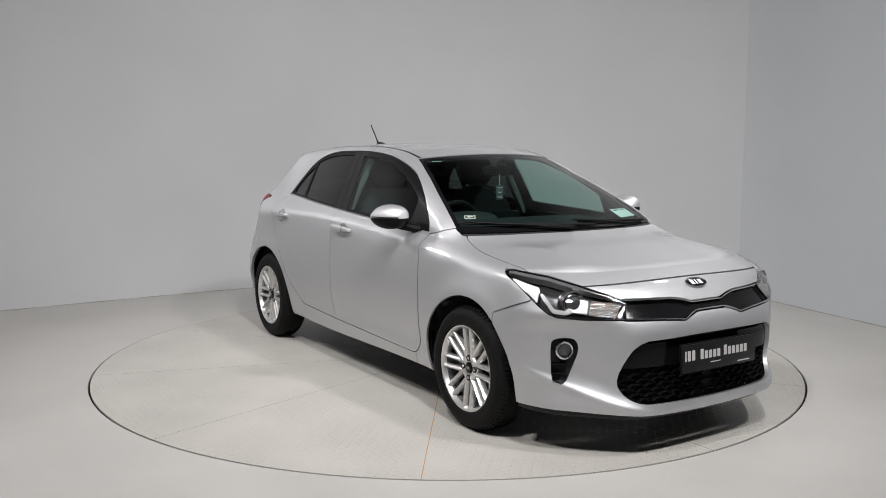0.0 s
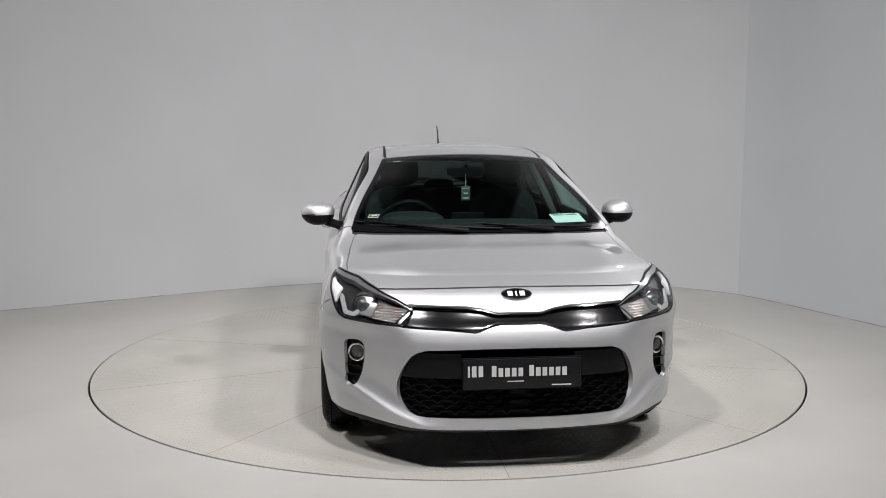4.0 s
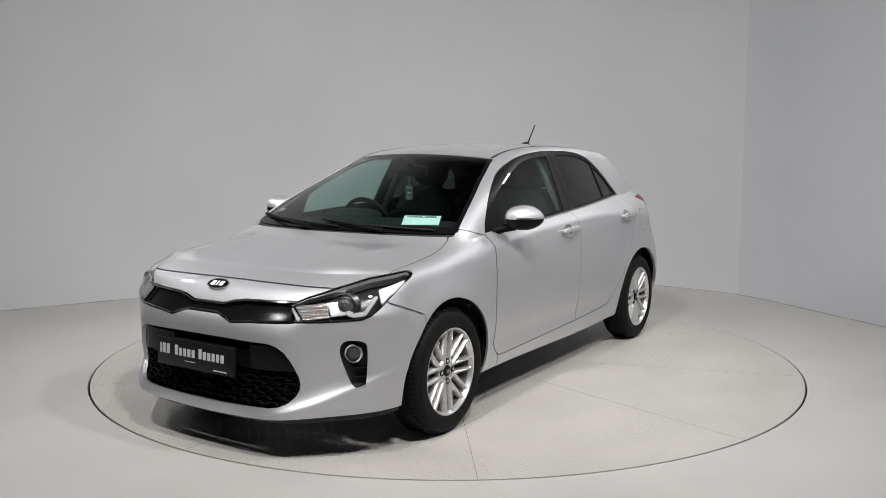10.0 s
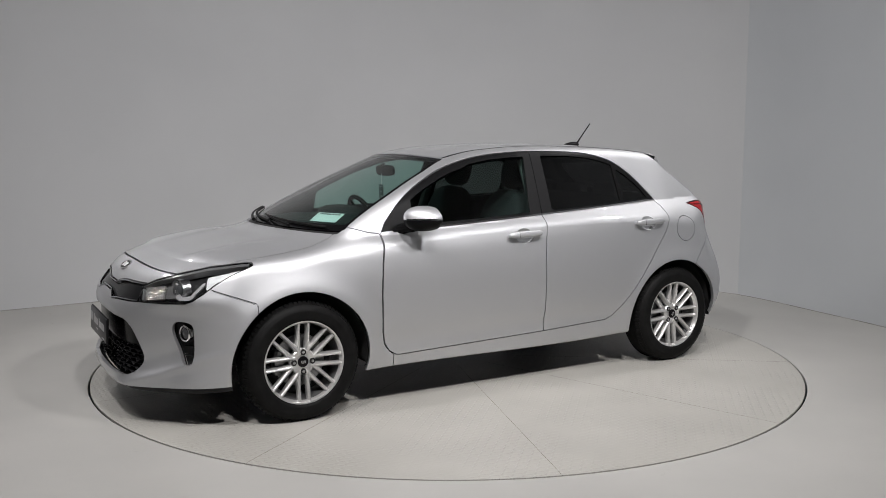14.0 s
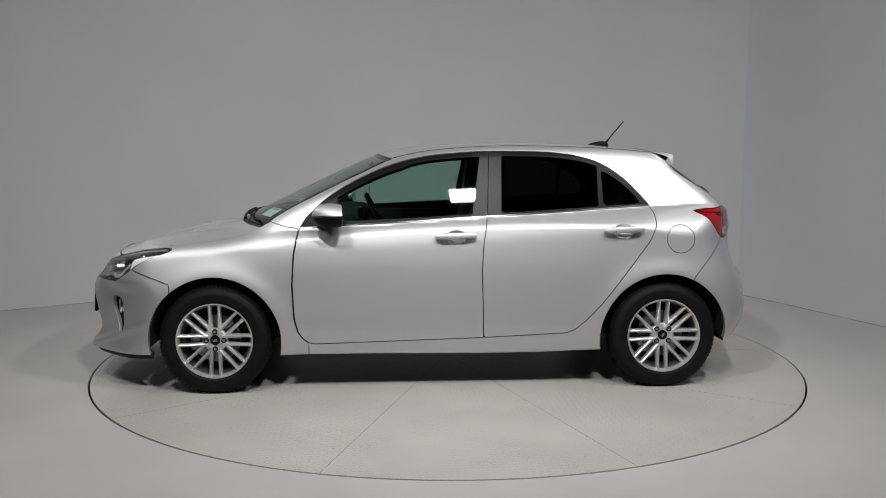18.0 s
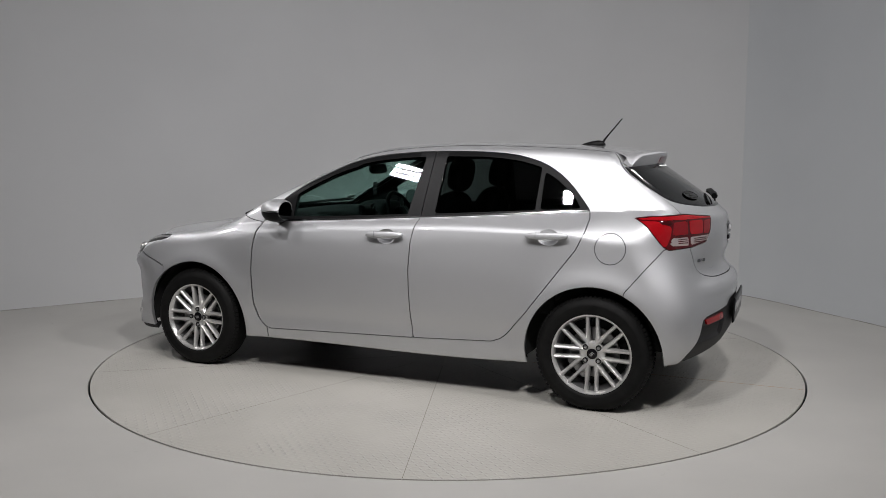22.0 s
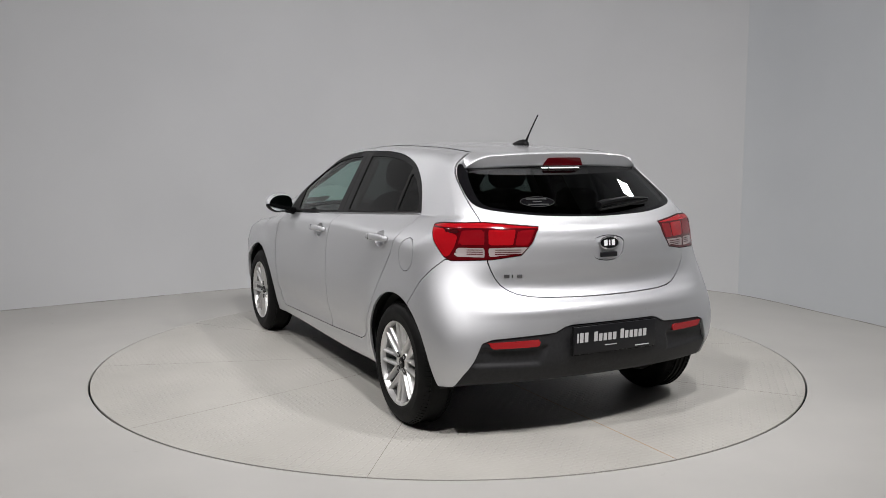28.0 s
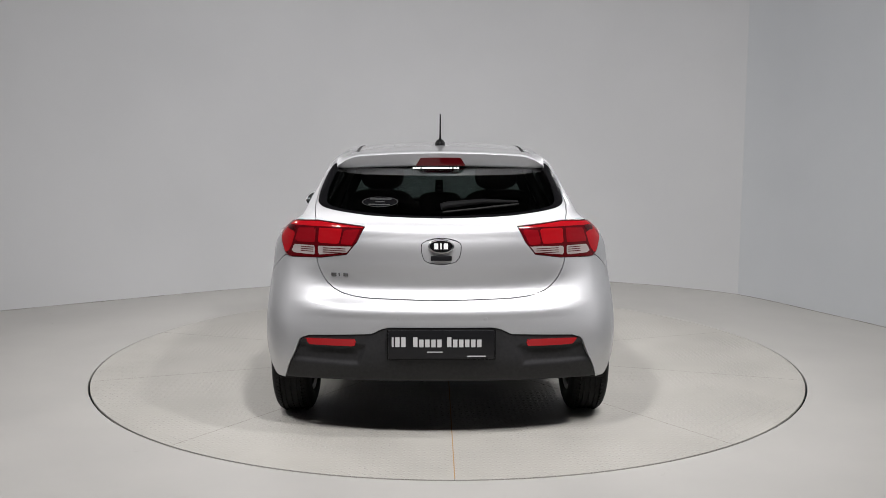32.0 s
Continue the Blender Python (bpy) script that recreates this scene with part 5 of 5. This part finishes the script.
for a in (0, 125, 235):
    part("wheel_spoke", box_bm(0.13, 0.035, 0.016, 0.005, at=(0.105, 0, 0)), BLACK_TRIM, wheel_, m=pose(0, 0, 0, 0, 0, a + 90))


def seat(x, y, wide):
    base = part("seat", egg_bm(0.27, wide, 0.10, 3.5), SEAT, car, "dark cloth seat", Matrix.Translation((x + 0.22, y, 0.52)))
    part("backrest", egg_bm(0.085, wide * 0.96, 0.34, 3.2), SEAT, base, m=pose(-0.29, 0, 0.28, 0, -17, 0))
    part("headrest", egg_bm(0.055, 0.135, 0.105, 3.0), SEAT, base, m=pose(-0.415, 0, 0.715, 0, -12, 0))
    for s in (-1, 1):
        part("headrest_post", tube_bm([(-0.385, s * 0.06, 0.56), (-0.405, s * 0.06, 0.66)], 0.007), CHROME_SOFT, base)
    return base


for y in (0.36, -0.36):
    seat(-0.16, y, 0.255)
bench = part("rear_bench", egg_bm(0.27, 0.62, 0.10, 4.0), SEAT, car, "dark cloth rear bench", Matrix.Translation((-0.72, 0, 0.55)))
part("backrest", egg_bm(0.09, 0.62, 0.30, 4.5), SEAT, bench, m=pose(-0.30, 0, 0.24, 0, -16, 0))
for y, w, h in ((0.36, 0.13, 0.07), (0.0, 0.115, 0.055), (-0.36, 0.13, 0.07)):
    part("headrest", egg_bm(0.05, w, h, 3.2), SEAT, bench, m=pose(-0.40, y, 0.545, 0, -12, 0))
part("parcel_shelf", box_bm(0.42, 1.16, 0.025, 0.008), CABIN_DARK, car, "dark parcel shelf", pose(-1.37, 0, 0.985, 0, 3, 0))
part("headliner", box_bm(1.15, 0.86, 0.02, 0.006), CABIN_GREY, car, "grey headliner", pose(-0.52, 0, 1.348, 0, 0.5, 0))
for s in (1, -1):
    for x, z0, z1, w in ((-0.27, 0.93, 1.315, 0.06),):
        y0, y1 = float(side_y(np.array(x), np.array(z0))) - 0.085, float(side_y(np.array(x), np.array(z1))) - 0.085
        part("inner_pillar", tube_bm([(x + 0.01, s * min(y0, 0.735), z0), (x, s * y1, z1)], [w * 0.55, w * 0.42], 8), CABIN_GREY, car, "light grey pillar trim")
    part("door_card", box_bm(1.02, 0.03, 0.50, 0.012), CABIN_DARK, car, "dark door card", pose(0.30, s * 0.735, 0.70, s * 4, 0, 0))
    part("door_card", box_bm(0.80, 0.03, 0.50, 0.012), CABIN_DARK, car, "dark door card", pose(-0.66, s * 0.725, 0.74, s * 4, 0, 0))

rear_view = part("interior_mirror", egg_bm(0.018, 0.118, 0.034, 3.6), BLACK_TRIM, car, "black interior mirror", pose(0.402, 0, 1.252, 0, 8, 0))
part("mirror_stalk", tube_bm([(0.0, 0, 0.01), (0.012, 0, 0.045)], [0.010, 0.016]), BLACK_TRIM, rear_view)
tag = part("hanging_tag", box_bm(0.004, 0.056, 0.088, 0.001), CARD, car, "black card tag hung from the mirror", pose(0.428, -0.004, 1.119, 0, 0, 0))
part("string", tube_bm([(0, 0, 0.04), (0.0, 0, 0.115)], 0.0015, 6), LIGHT_GREY, tag)
for bw, bh, bz in ((0.044, 0.004, 0.030), (0.026, 0.008, 0.0), (0.040, 0.003, -0.026), (0.030, 0.003, -0.033)):
    for e in (-1, 1):
        part("bar", box_bm(0.001, bw, bh, at=(e * 0.0024, 0, bz)), LIGHT_GREY, tag, smooth=False)


def on_pane(bottom, top):
    """A pose on the inside of the windscreen between two places of it."""
    c = (Vector(bottom) + Vector(top)) / 2
    lo, hi = 0.3, 1.3
    for _ in range(40):
        mid_ = (lo + hi) / 2
        if skin(np.array([[mid_, c.y, c.z]]))[0] < 0:
            lo = mid_
        else:
            hi = mid_
    q = np.array([[lo, c.y, c.z]])
    n = Vector(skin_normal(q)[0])
    return facing(Vector(q[0]) - n * 0.010, n)


paper = part("paper_notice", box_bm(0.20, 0.085, 0.001), WHITE, car, "white printed notice behind the windscreen", on_pane((0.99, 0.389, 0.992), (0.885, 0.575, 1.047)))
for bw, bx, by in ((0.085, -0.045, 0.034), (0.06, 0.045, 0.034), (0.16, 0.0, 0.027)):
    part("bar", box_bm(bw, 0.003, 0.001, at=(bx, by, 0.001)), DARK, paper, smooth=False)
badge_ = part("window_sticker", box_bm(0.060, 0.034, 0.001), WHITE, car, "small red and white window sticker", on_pane((0.89, -0.58, 1.028), (0.875, -0.585, 1.036)))
part("sticker_field", box_bm(0.052, 0.026, 0.001, at=(0, 0, 0.001)), STICKER_RED, badge_, smooth=False)
part("bar", box_bm(0.034, 0.006, 0.001, at=(0.002, 0.003, 0.002)), WHITE, badge_, smooth=False)
part("bar", box_bm(0.012, 0.014, 0.001, at=(-0.004, -0.002, 0.0022)), WHITE, badge_, m=pose(0, 0, 0, 0, 0, -30), smooth=False)
part("glass_label", box_bm(0.055, 0.007, 0.001), WHITE, car, "white strip at the windscreen's top edge", on_pane((0.36, -0.42, 1.318), (0.34, -0.42, 1.322)))
# ---------------------------------------------------------------- the turntable: ten sector plates on a deck
table = tagged(new("turntable"), "round turntable of painted tread plates, flush with the floor", "turntable")
bm = lathe_bm([(0.0005, -0.012), (TABLE_R - 0.006, -0.012), (TABLE_R - 0.006, -0.10), (0.0005, -0.10)], 128, "z")
part("deck", bm, DARK, table, "dark steel deck")


def sector_bm(r, a0, a1, gap, steps):
    bm = bmesh.new()
    mid = (a0 + a1) / 2
    inner = gap / math.sin((a1 - a0) / 2)
    tip = (inner * math.cos(mid), inner * math.sin(mid))
    rim = []
    for k in range(steps + 1):
        a = a0 + (a1 - a0) * k / steps
        rim.append((r * math.cos(a), r * math.sin(a)))
    rim[0] = (rim[0][0] - gap * math.sin(a0), rim[0][1] + gap * math.cos(a0))
    rim[-1] = (rim[-1][0] + gap * math.sin(a1), rim[-1][1] - gap * math.cos(a1))
    top = [bm.verts.new((*q, 0)) for q in [tip] + rim]
    low = [bm.verts.new((*q, -0.011)) for q in [tip] + rim]
    n = len(top)
    for i in range(1, n - 1):
        bm.faces.new((top[0], top[i], top[i + 1]))
    for i in range(n):
        j = (i + 1) % n
        bm.faces.new((top[i], low[i], low[j], top[j]))
    return bm


for k in range(10):
    a = radians(36 * k - 1.0)
    part("deck_plate", sector_bm(TABLE_R, a, a + radians(36), 0.0013, 28), PLATE, table, "painted tread plate", smooth=False)
    worn = k in (9, 5)
    bm = box_bm(1.9, 0.0045 if worn else 0.0022, 0.003, at=(1.29, 0, -0.0012))
    part("seam", bm, RUST if worn else SEAM, table, "rusty seam between plates" if worn else "dirty seam between plates", m=pose(0, 0, 0, 0, 0, 36 * k - 1.0), smooth=False)


# ---------------------------------------------------------------- what moves
def motions():
    times = [float(t) for t in range(33)]
    walk(table, [(t, pose(0, 0, 0, 0, 0, turn(t))) for t in times])
    walk(car, [(t, pose(0, 0, 0, 0, 0, turn(t)) @ CAR_ON_TABLE) for t in times])


motions()
